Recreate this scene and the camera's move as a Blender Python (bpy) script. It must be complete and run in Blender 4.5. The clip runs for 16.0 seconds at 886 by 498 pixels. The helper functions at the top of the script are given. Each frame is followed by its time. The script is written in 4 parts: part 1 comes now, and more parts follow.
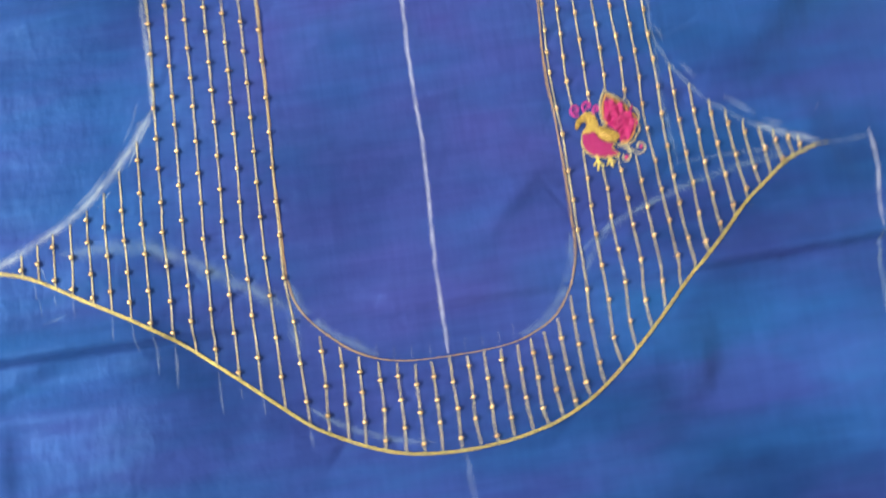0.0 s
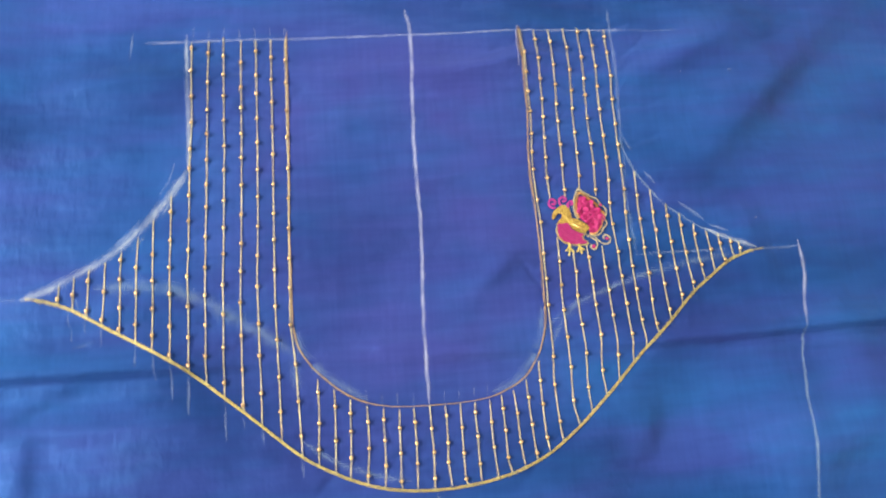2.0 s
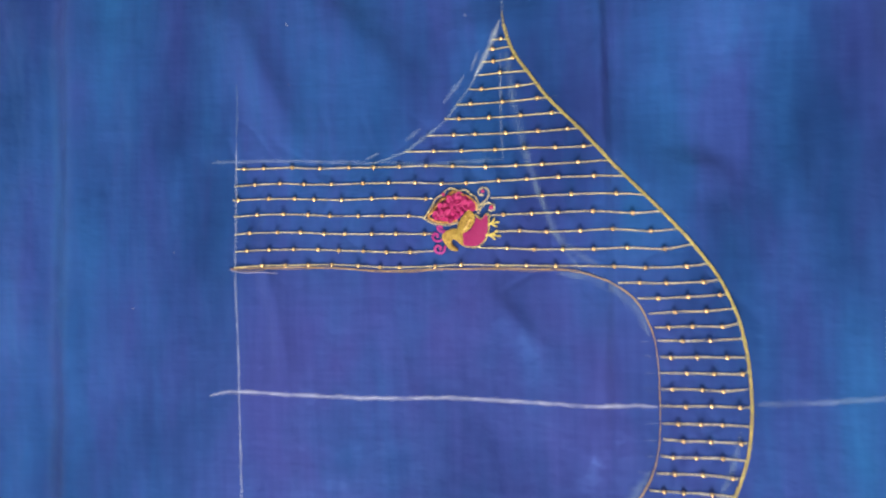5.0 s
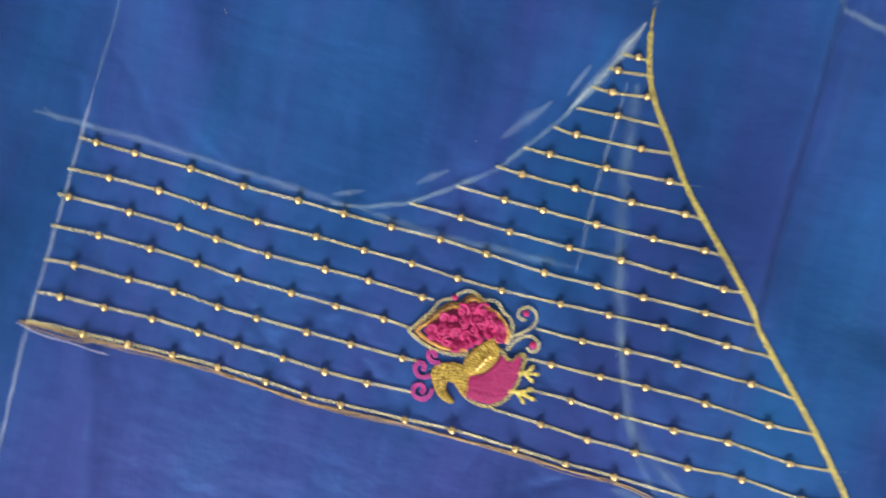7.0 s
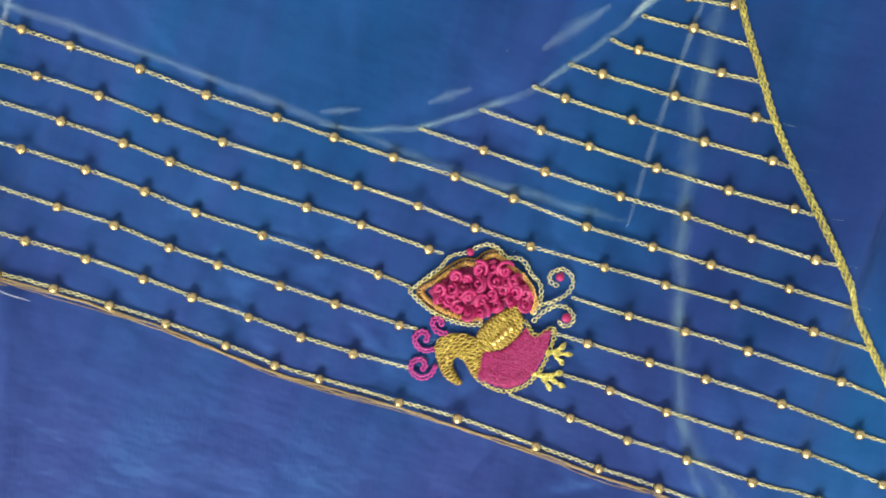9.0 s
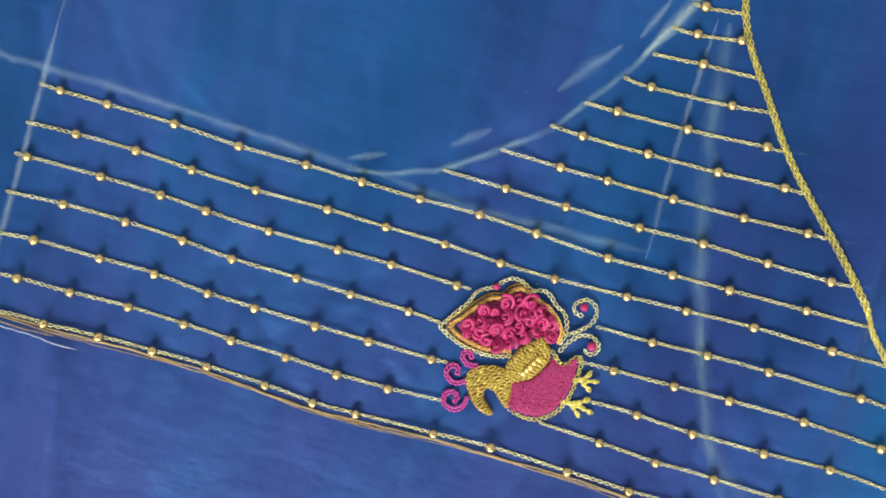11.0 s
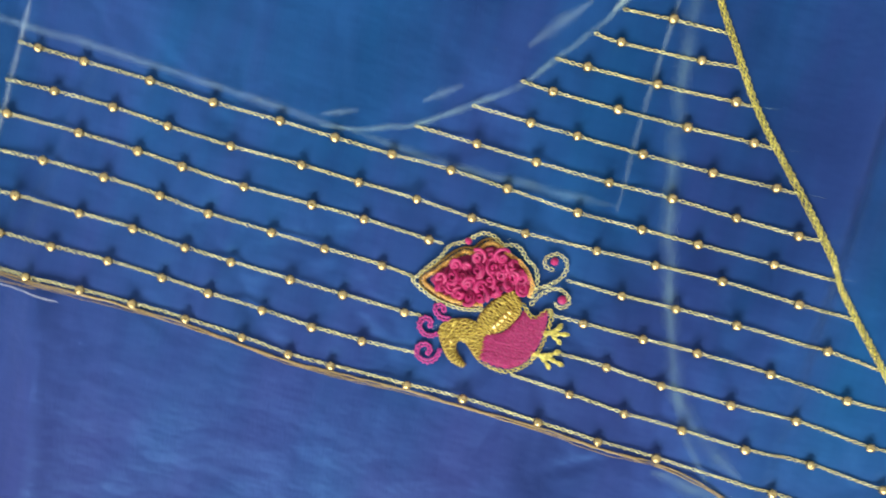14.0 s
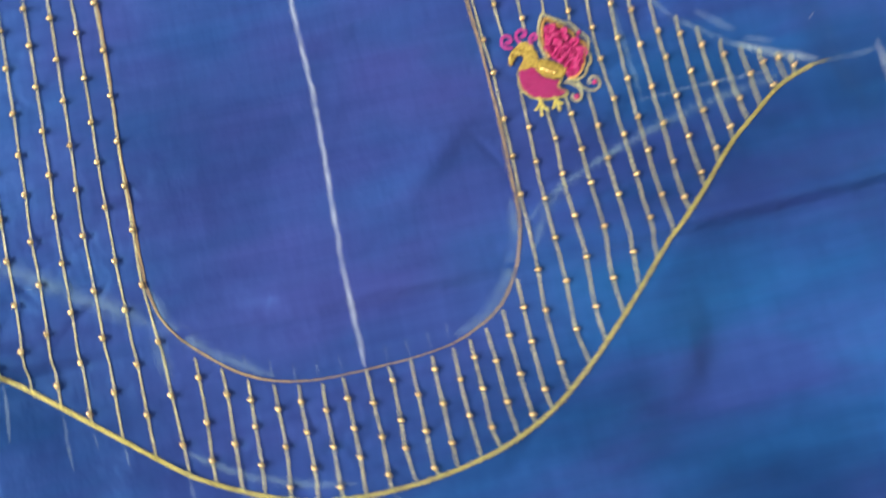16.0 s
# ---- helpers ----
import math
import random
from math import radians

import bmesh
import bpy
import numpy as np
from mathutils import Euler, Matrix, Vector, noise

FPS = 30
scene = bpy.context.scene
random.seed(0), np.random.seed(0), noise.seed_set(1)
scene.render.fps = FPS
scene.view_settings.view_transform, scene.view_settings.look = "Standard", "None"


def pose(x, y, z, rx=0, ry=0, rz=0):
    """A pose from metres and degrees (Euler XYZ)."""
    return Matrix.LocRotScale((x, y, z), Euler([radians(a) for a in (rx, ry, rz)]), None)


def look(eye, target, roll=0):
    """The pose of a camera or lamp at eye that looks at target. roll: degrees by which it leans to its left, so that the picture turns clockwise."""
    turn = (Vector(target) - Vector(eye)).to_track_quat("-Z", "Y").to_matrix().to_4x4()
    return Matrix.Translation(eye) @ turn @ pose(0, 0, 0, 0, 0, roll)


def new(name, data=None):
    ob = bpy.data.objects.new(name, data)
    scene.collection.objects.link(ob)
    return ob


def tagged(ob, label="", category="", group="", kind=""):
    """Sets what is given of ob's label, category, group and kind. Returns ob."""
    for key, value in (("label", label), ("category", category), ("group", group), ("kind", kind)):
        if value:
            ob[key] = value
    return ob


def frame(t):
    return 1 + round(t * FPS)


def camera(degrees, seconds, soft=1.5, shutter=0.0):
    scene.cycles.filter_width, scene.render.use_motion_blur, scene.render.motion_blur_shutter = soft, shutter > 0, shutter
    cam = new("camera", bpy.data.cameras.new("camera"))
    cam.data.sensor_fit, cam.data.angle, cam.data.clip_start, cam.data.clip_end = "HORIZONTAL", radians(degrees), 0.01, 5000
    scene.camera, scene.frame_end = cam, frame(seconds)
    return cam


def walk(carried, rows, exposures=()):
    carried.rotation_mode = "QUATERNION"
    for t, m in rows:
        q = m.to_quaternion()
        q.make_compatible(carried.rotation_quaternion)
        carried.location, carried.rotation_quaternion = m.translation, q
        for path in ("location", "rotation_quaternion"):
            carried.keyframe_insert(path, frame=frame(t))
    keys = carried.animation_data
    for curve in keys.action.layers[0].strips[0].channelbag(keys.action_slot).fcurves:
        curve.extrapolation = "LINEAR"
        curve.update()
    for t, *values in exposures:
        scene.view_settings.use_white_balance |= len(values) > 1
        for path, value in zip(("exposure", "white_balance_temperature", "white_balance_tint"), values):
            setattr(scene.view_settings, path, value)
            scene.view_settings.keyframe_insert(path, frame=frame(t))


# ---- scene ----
import collections

# ---------------------------------------------------------------- camera
cam = camera(52.0, 16.0, soft=1.85, shutter=0.75)
walk(cam, [
    (0.0, pose(-0.0246, -0.2801, 0.4993, 9.73, -1.30, -8.70)),
    (0.5, pose(-0.0383, -0.3083, 0.5302, 14.52, -4.50, -1.90)),
    (1.0, pose(-0.0453, -0.3032, 0.5488, 15.59, -4.71, -2.17)),
    (1.5, pose(-0.0505, -0.3124, 0.5560, 14.73, -5.83, -2.20)),
    (2.0, pose(-0.0556, -0.3093, 0.5694, 15.45, -5.34, -4.71)),
    (2.5, pose(-0.0443, -0.2872, 0.5752, 13.27, 0.59, -17.06)),
    (2.6, pose(-0.0392, -0.2853, 0.5756, 12.64, 2.22, -21.28)),
    (2.8, pose(-0.0234, -0.2742, 0.5750, 10.38, 7.87, -37.40)),
    (3.0, pose(0.0073, -0.2680, 0.5831, 1.54, 13.28, -55.60)),
    (3.2, pose(0.0340, -0.2705, 0.5884, -1.67, 12.10, -65.71)),
    (3.5, pose(0.0487, -0.2788, 0.5905, -2.77, 11.20, -80.48)),
    (3.8, pose(0.0523, -0.2862, 0.6051, -5.95, 13.01, -90.15)),
    (4.0, pose(0.0463, -0.2881, 0.6174, -5.17, 14.16, -93.48)),
    (4.2, pose(0.0461, -0.2849, 0.6102, -4.22, 13.56, -92.90)),
    (4.5, pose(0.0587, -0.2701, 0.5835, -1.47, 12.33, -92.48)),
    (4.6, pose(0.0655, -0.2598, 0.5692, 0.50, 11.46, -91.37)),
    (4.7, pose(0.0718, -0.2483, 0.5621, 0.54, 10.83, -91.86)),
    (6.8, pose(0.1404, -0.1136, 0.3079, -2.42, -1.88, -73.73)),
    (7.0, pose(0.1460, -0.1110, 0.2962, -2.79, -1.64, -74.86)),
    (7.5, pose(0.1540, -0.1046, 0.2534, -5.35, -0.76, -76.24)),
    (8.0, pose(0.1635, -0.1126, 0.2306, -5.99, -1.27, -76.88)),
    (8.2, pose(0.1577, -0.1131, 0.2264, -4.73, -1.94, -75.59)),
    (8.5, pose(0.1544, -0.1149, 0.2291, -7.16, -0.97, -73.67)),
    (9.0, pose(0.1394, -0.1159, 0.2325, -5.50, -0.29, -71.94)),
    (9.5, pose(0.1372, -0.1114, 0.2368, -5.09, 0.26, -72.13)),
    (9.7, pose(0.1400, -0.1086, 0.2416, -4.25, 0.28, -72.82)),
    (12.0, pose(0.1450, -0.1090, 0.2404, -5.07, -0.06, -74.55)),
    (12.5, pose(0.1442, -0.1078, 0.2441, -5.58, 0.61, -75.13)),
    (13.0, pose(0.1408, -0.1110, 0.2425, -5.47, 0.55, -75.49)),
    (13.5, pose(0.1401, -0.1146, 0.2426, -5.47, 0.25, -75.13)),
    (14.0, pose(0.1449, -0.1209, 0.2450, -6.74, 0.95, -74.23)),
    (14.5, pose(0.1404, -0.1280, 0.2511, -8.63, 0.17, -66.10)),
    (14.7, pose(0.1347, -0.1367, 0.2530, -10.20, -0.24, -59.60)),
    (14.9, pose(0.1148, -0.1505, 0.2669, -7.14, -1.20, -50.73)),
    (15.0, pose(0.1070, -0.1578, 0.2744, -6.54, -2.26, -46.03)),
    (15.1, pose(0.0835, -0.1681, 0.2805, -3.45, -4.34, -41.23)),
    (15.3, pose(0.0600, -0.1804, 0.3039, -0.31, -3.07, -33.86)),
    (15.5, pose(0.0419, -0.2047, 0.3399, 2.37, -0.25, -25.89)),
    (15.7, pose(0.0203, -0.2279, 0.3588, 4.17, -0.58, -19.64)),
    (16.0, pose(0.0058, -0.2622, 0.3874, 8.02, -2.89, -13.25)),
], [(0.0, 0.58, 6640, 17), (1.0, 0.58, 6580, 19), (2.5, 0.58, 6620, 22), (3.5, 0.47, 6600, 25), (4.6, 0.42, 6680, 22), (7.0, 0.26, 6550, 13), (8.2, 0.26, 6550, 3),
    (12.0, 0.26, 6520, 1), (14.6, 0.29, 6450, 0), (16.0, 0.46, 6500, 9)])

# ---------------------------------------------------------------- light
world = bpy.data.worlds.new("sky")
scene.world = world
world.use_nodes = True
wn = world.node_tree
sky = wn.nodes.new("ShaderNodeTexSky")
sky.sky_type = "NISHITA"
sky.sun_disc = False
sky.sun_elevation, sky.sun_rotation = radians(40), radians(-78)
wn.links.new(sky.outputs[0], wn.nodes["Background"].inputs[0])
wn.nodes["Background"].inputs[1].default_value = 0.12

WINDOW_X, WINDOW_Y, WINDOW_Z = -1.55, -0.20, 1.25   # centre of the window opening
WINDOW_W, WINDOW_H = 1.75, 1.30
day = bpy.data.lights.new("window_daylight", "AREA")
day.shape, day.size, day.size_y, day.energy, day.color = "RECTANGLE", WINDOW_W - 0.1, WINDOW_H - 0.1, 66, (1.0, 0.98, 0.95)
lamp = new("window_daylight", day)
lamp.matrix_world = look((WINDOW_X - 0.05, WINDOW_Y, WINDOW_Z), (0.05, -0.15, 0.0))
# smaller unseen window beyond the top of the cloth, added for fill light
SIDE_X, SIDE_Y, SIDE_Z, SIDE_W, SIDE_H = 0.25, 1.5, 1.15, 1.1, 1.0
side = bpy.data.lights.new("side_fill_light", "AREA")
side.shape, side.size, side.size_y, side.energy, side.color = "RECTANGLE", SIDE_W - 0.1, SIDE_H - 0.1, 5.5, (0.88, 0.95, 1.0)
side_lamp = new("side_fill_light", side)
side_lamp.matrix_world = look((SIDE_X, SIDE_Y + 0.05, SIDE_Z), (0.1, -0.2, 0.0))


# ---------------------------------------------------------------- materials
def material(name):
    m = bpy.data.materials.new(name)
    m.use_nodes = True
    t = m.node_tree
    return m, t, t.nodes["Principled BSDF"]


def noise_node(t, scale, detail=3.0, stretch=(1, 1, 1), rough=0.55):
    co = t.nodes.new("ShaderNodeTexCoord")
    mp = t.nodes.new("ShaderNodeMapping")
    mp.inputs["Scale"].default_value = stretch
    n = t.nodes.new("ShaderNodeTexNoise")
    n.inputs["Scale"].default_value, n.inputs["Detail"].default_value, n.inputs["Roughness"].default_value = scale, detail, rough
    t.links.new(co.outputs["Object"], mp.inputs["Vector"])
    t.links.new(mp.outputs[0], n.inputs["Vector"])
    return n.outputs["Fac"]


def ramp_node(t, fac, stops):
    r = t.nodes.new("ShaderNodeValToRGB")
    while len(r.color_ramp.elements) < len(stops):
        r.color_ramp.elements.new(0.5)
    for e, (p, c) in zip(r.color_ramp.elements, stops):
        e.position, e.color = p, (*c, 1)
    t.links.new(fac, r.inputs[0])
    return r.outputs[0]


def bump_chain(t, bsdf, layers):
    last = None
    for fac, strength, dist in layers:
        b = t.nodes.new("ShaderNodeBump")
        b.inputs["Strength"].default_value, b.inputs["Distance"].default_value = strength, dist
        t.links.new(fac, b.inputs["Height"])
        if last:
            t.links.new(last, b.inputs["Normal"])
        last = b.outputs[0]
    t.links.new(last, bsdf.inputs["Normal"])


def mix_color(t, fac, a, b, kind="MIX"):
    m = t.nodes.new("ShaderNodeMix")
    m.data_type, m.blend_type = "RGBA", kind
    if isinstance(fac, float):
        m.inputs[0].default_value = fac
    else:
        t.links.new(fac, m.inputs[0])
    t.links.new(a, m.inputs[6])
    t.links.new(b, m.inputs[7])
    return m.outputs[2]


def silk_material():
    m, t, b = material("shot_silk")
    # light and dark mottling in the base colour stands for broad sheen
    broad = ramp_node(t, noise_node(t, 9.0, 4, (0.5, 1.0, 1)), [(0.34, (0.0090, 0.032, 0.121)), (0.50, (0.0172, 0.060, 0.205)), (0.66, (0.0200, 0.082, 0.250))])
    # bands of violet or turquoise, drawn out across the cloth, painting the silk's sheen
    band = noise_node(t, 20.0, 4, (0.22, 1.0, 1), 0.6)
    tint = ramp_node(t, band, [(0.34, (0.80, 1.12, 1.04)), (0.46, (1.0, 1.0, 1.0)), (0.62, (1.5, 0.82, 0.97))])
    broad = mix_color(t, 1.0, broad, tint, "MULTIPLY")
    # violet inside the neck opening: sheen that shifts with angle, painted as fixed colour
    co = t.nodes.new("ShaderNodeTexCoord")
    mp = t.nodes.new("ShaderNodeMapping")
    mp.vector_type = "TEXTURE"
    mp.inputs["Location"].default_value, mp.inputs["Scale"].default_value = (-0.018, -0.125, 0), (0.155, 0.20, 1)
    ball = t.nodes.new("ShaderNodeTexGradient")
    ball.gradient_type = "SPHERICAL"
    t.links.new(co.outputs["Object"], mp.inputs["Vector"])
    t.links.new(mp.outputs[0], ball.inputs["Vector"])
    sheen_mask = mix_color(t, 1.0, ramp_node(t, ball.outputs["Fac"], [(0.0, (0, 0, 0)), (0.45, (1, 1, 1))]), ramp_node(t, noise_node(t, 15, 3, (0.5, 1, 1)), [(0.33, (0.25, 0.25, 0.25)), (0.60, (1, 1, 1))]), "MULTIPLY")
    violet = t.nodes.new("ShaderNodeRGB")
    violet.outputs[0].default_value = (0.037, 0.048, 0.200, 1)
    broad = mix_color(t, sheen_mask, broad, violet.outputs[0])
    slub = ramp_node(t, noise_node(t, 90, 4, (0.12, 1.6, 1)), [(0.3, (0.90, 0.90, 0.92)), (0.7, (1.08, 1.08, 1.05))])
    warp = ramp_node(t, noise_node(t, 160, 3, (2.2, 0.06, 1)), [(0.3, (0.95, 0.95, 0.96)), (0.7, (1.04, 1.04, 1.03))])
    c = mix_color(t, 1.0, mix_color(t, 1.0, broad, slub, "MULTIPLY"), warp, "MULTIPLY")
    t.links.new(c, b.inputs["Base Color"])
    b.inputs["Roughness"].default_value = 0.42
    b.inputs["Specular IOR Level"].default_value = 0.30
    b.inputs["Specular Tint"].default_value = (0.12, 0.50, 1.0, 1)
    b.inputs["Sheen Weight"].default_value = 0.03
    b.inputs["Sheen Roughness"].default_value = 0.4
    b.inputs["Sheen Tint"].default_value = (0.25, 0.5, 1.0, 1)
    bump_chain(t, b, [(noise_node(t, 24, 3, (0.45, 1.0, 1)), 0.48, 0.0085),
                      (noise_node(t, 80, 3, (1.0, 0.55, 1)), 0.36, 0.0028),
                      (noise_node(t, 1500, 2, (0.25, 1.0, 1)), 0.25, 0.0003)])
    return m


def thread_material(name, dark, light, metal, rough, grain=2600, gloss=0.5):
    m, t, b = material(name)
    c = ramp_node(t, noise_node(t, grain, 3), [(0.3, dark), (0.68, light)])
    t.links.new(c, b.inputs["Base Color"])
    b.inputs["Metallic"].default_value, b.inputs["Roughness"].default_value = metal, rough
    b.inputs["Specular IOR Level"].default_value = gloss
    bump_chain(t, b, [(noise_node(t, 5200, 2), 0.5, 0.0002)])
    return m


def chalk_material(name, color, cover):
    """Rubbed tailor's chalk: powder on the high threads, thinning out to the edges of the stroke."""
    m, t, b = material(name)
    b.inputs["Roughness"].default_value = 0.95
    b.inputs["Specular IOR Level"].default_value = 0.1
    b.inputs["Base Color"].default_value = (*color, 1)
    grain = ramp_node(t, noise_node(t, 2600, 4, (1, 1, 1), 0.7), [(0.30, (0.16, 0.16, 0.16)), (0.70, (1, 1, 1))])
    fade = ramp_node(t, noise_node(t, 70, 4), [(0.30, (0.28, 0.28, 0.28)), (0.60, (1, 1, 1))])
    co = t.nodes.new("ShaderNodeTexCoord")
    mp = t.nodes.new("ShaderNodeMapping")
    mp.inputs["Scale"].default_value = (0.9, 5.0, 1)
    st = t.nodes.new("ShaderNodeTexNoise")
    st.inputs["Scale"].default_value, st.inputs["Detail"].default_value = 1.6, 3
    t.links.new(co.outputs["UV"], mp.inputs["Vector"])
    t.links.new(mp.outputs[0], st.inputs["Vector"])
    streak = ramp_node(t, st.outputs["Fac"], [(0.30, (0.55, 0.55, 0.55)), (0.65, (1, 1, 1))])
    split = t.nodes.new("ShaderNodeSeparateXYZ")
    t.links.new(co.outputs["UV"], split.inputs[0])
    edge = ramp_node(t, split.outputs["Y"], [(0.0, (0, 0, 0)), (0.25, (0.3, 0.3, 0.3)), (0.5, (1, 1, 1)), (0.75, (0.3, 0.3, 0.3)), (1.0, (0, 0, 0))])
    a = mix_color(t, 1.0, mix_color(t, 1.0, grain, fade, "MULTIPLY"), mix_color(t, 1.0, streak, edge, "MULTIPLY"), "MULTIPLY")
    scale = t.nodes.new("ShaderNodeMath")
    scale.operation = "MULTIPLY"
    scale.inputs[1].default_value = cover
    t.links.new(a, scale.inputs[0])
    t.links.new(scale.outputs[0], b.inputs["Alpha"])
    return m


def painted_wood_material(name, color, stain):
    m, t, b = material(name)
    c = ramp_node(t, noise_node(t, 9, 5, (0.5, 8, 8)), [(0.25, stain), (0.6, color)])
    dirt = ramp_node(t, noise_node(t, 30, 4), [(0.25, (0.72, 0.7, 0.62)), (0.6, (1, 1, 1))])
    t.links.new(mix_color(t, 1.0, c, dirt, "MULTIPLY"), b.inputs["Base Color"])
    b.inputs["Roughness"].default_value = 0.55
    bump_chain(t, b, [(noise_node(t, 60, 4, (0.3, 6, 6)), 0.2, 0.001)])
    return m


def plain_material(name, a, c2, scale, rough):
    m, t, b = material(name)
    t.links.new(ramp_node(t, noise_node(t, scale, 4), [(0.3, a), (0.7, c2)]), b.inputs["Base Color"])
    b.inputs["Roughness"].default_value = rough
    bump_chain(t, b, [(noise_node(t, scale * 12, 3), 0.15, 0.002)])
    return m


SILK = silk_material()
# wide dark-to-light range in both zari colours stands for glints and gaps
ZARI = thread_material("pale_zari_thread", (0.23, 0.185, 0.055), (1.0, 0.94, 0.47), 0.38, 0.28, 1700)
ZARI_DEEP = thread_material("deep_gold_zari_thread", (0.20, 0.15, 0.018), (1.0, 0.87, 0.23), 0.45, 0.30, 1500)
FILL_GOLD = thread_material("orange_gold_fill_thread", (0.50, 0.32, 0.045), (1.0, 0.80, 0.19), 0.45, 0.28, 1700)
# dark pad ground: its colour deepens the shade between gold stitches
PAD_BROWN = thread_material("brown_gap_ground", (0.10, 0.055, 0.01), (0.30, 0.17, 0.03), 0.1, 0.6)
PEARL_GOLD = thread_material("small_golden_bead", (0.80, 0.50, 0.10), (1.0, 0.76, 0.28), 0.7, 0.22, 900)
COIL = thread_material("orange_gold_coil", (0.55, 0.25, 0.04), (1.0, 0.62, 0.22), 0.55, 0.3)
BRONZE = thread_material("dull_bronze_thread", (0.20, 0.13, 0.055), (0.48, 0.34, 0.16), 0.25, 0.45)
MAGENTA = thread_material("magenta_silk_thread", (0.25, 0.005, 0.068), (0.62, 0.024, 0.18), 0.0, 0.36)
PINK = thread_material("pink_silk_thread", (0.32, 0.011, 0.12), (0.74, 0.055, 0.28), 0.0, 0.4)
CREST = thread_material("purple_pink_silk_thread", (0.32, 0.012, 0.17), (0.62, 0.055, 0.33), 0.0, 0.4)
BEAD = thread_material("champagne_gold_bead", (0.50, 0.32, 0.12), (0.95, 0.74, 0.38), 0.92, 0.24, 900)
WHITE_THREAD = thread_material("loose_white_thread", (0.30, 0.32, 0.44), (0.5, 0.52, 0.66), 0.0, 0.6)
CHALK = chalk_material("white_tailors_chalk", (0.72, 0.81, 0.95), 0.86)
CHALK_FAINT = chalk_material("faint_rubbed_chalk", (0.50, 0.70, 0.86), 0.40)
CHALK_SOFT = chalk_material("soft_blue_white_chalk", (0.50, 0.74, 0.80), 0.62)
CHALK_THIN = chalk_material("thin_blue_white_chalk", (0.62, 0.76, 0.92), 0.58)
CHALK_GREY = chalk_material("grey_green_chalk", (0.58, 0.70, 0.70), 0.80)
CHALK_DUST = chalk_material("thin_chalk_dust", (0.40, 0.63, 0.70), 0.32)
# darker magenta under the rosettes, for the shade in gaps between them
MAGENTA_DEEP = thread_material("deep_magenta_ground", (0.16, 0.003, 0.055), (0.40, 0.012, 0.15), 0.0, 0.5)
SELVEDGE = thread_material("dark_red_selvedge", (0.008, 0.010, 0.008), (0.10, 0.022, 0.012), 0.0, 0.6, 600)
CORD = thread_material("cream_cotton_cord", (0.18, 0.16, 0.10), (0.42, 0.38, 0.25), 0.0, 0.85, 900)
CREAM = painted_wood_material("cream_painted_wood", (0.33, 0.315, 0.140), (0.26, 0.24, 0.095))
WALL = plain_material("bounce_wall", (0.66, 0.65, 0.63), (0.74, 0.73, 0.71), 3, 0.9)
# floor colour darkened to give the shade seen through the gap
FLOOR = plain_material("shade_dark_floor", (0.034, 0.022, 0.011), (0.06, 0.040, 0.018), 5, 0.7)
WINDOW_PAINT = plain_material("window_paint", (0.55, 0.55, 0.52), (0.65, 0.65, 0.62), 8, 0.5)


# ---------------------------------------------------------------- helpers
CM = 0.01


def mesh_object(name, verts, faces, mat, parent=None, label="", smooth=True):
    me = bpy.data.meshes.new(name)
    me.from_pydata([tuple(v) for v in verts], [], faces)
    me.materials.append(mat)
    if smooth:
        me.polygons.foreach_set("use_smooth", [True] * len(me.polygons))
    me.update()
    ob = new(name, me)
    ob.parent = parent
    return tagged(ob, label) if label else ob


def part(name, bm, mat, parent, label=""):
    me = bpy.data.meshes.new(name)
    bm.to_mesh(me)
    bm.free()
    me.materials.append(mat)
    ob = new(name, me)
    ob.parent = parent
    return tagged(ob, label) if label else ob


def empty(name, label, category, kind="", group=""):
    return tagged(new(name), label, category, group, kind)


def bevelled_box(lo, hi, bevel):
    bm = bmesh.new()
    bmesh.ops.create_cube(bm, size=1)
    for v in bm.verts:
        v.co = Vector([lo[i] + (v.co[i] + 0.5) * (hi[i] - lo[i]) for i in range(3)])
    if bevel:
        bmesh.ops.bevel(bm, geom=bm.edges[:], offset=bevel, segments=4 if bevel > 0.008 else 2, affect="EDGES")
    return bm


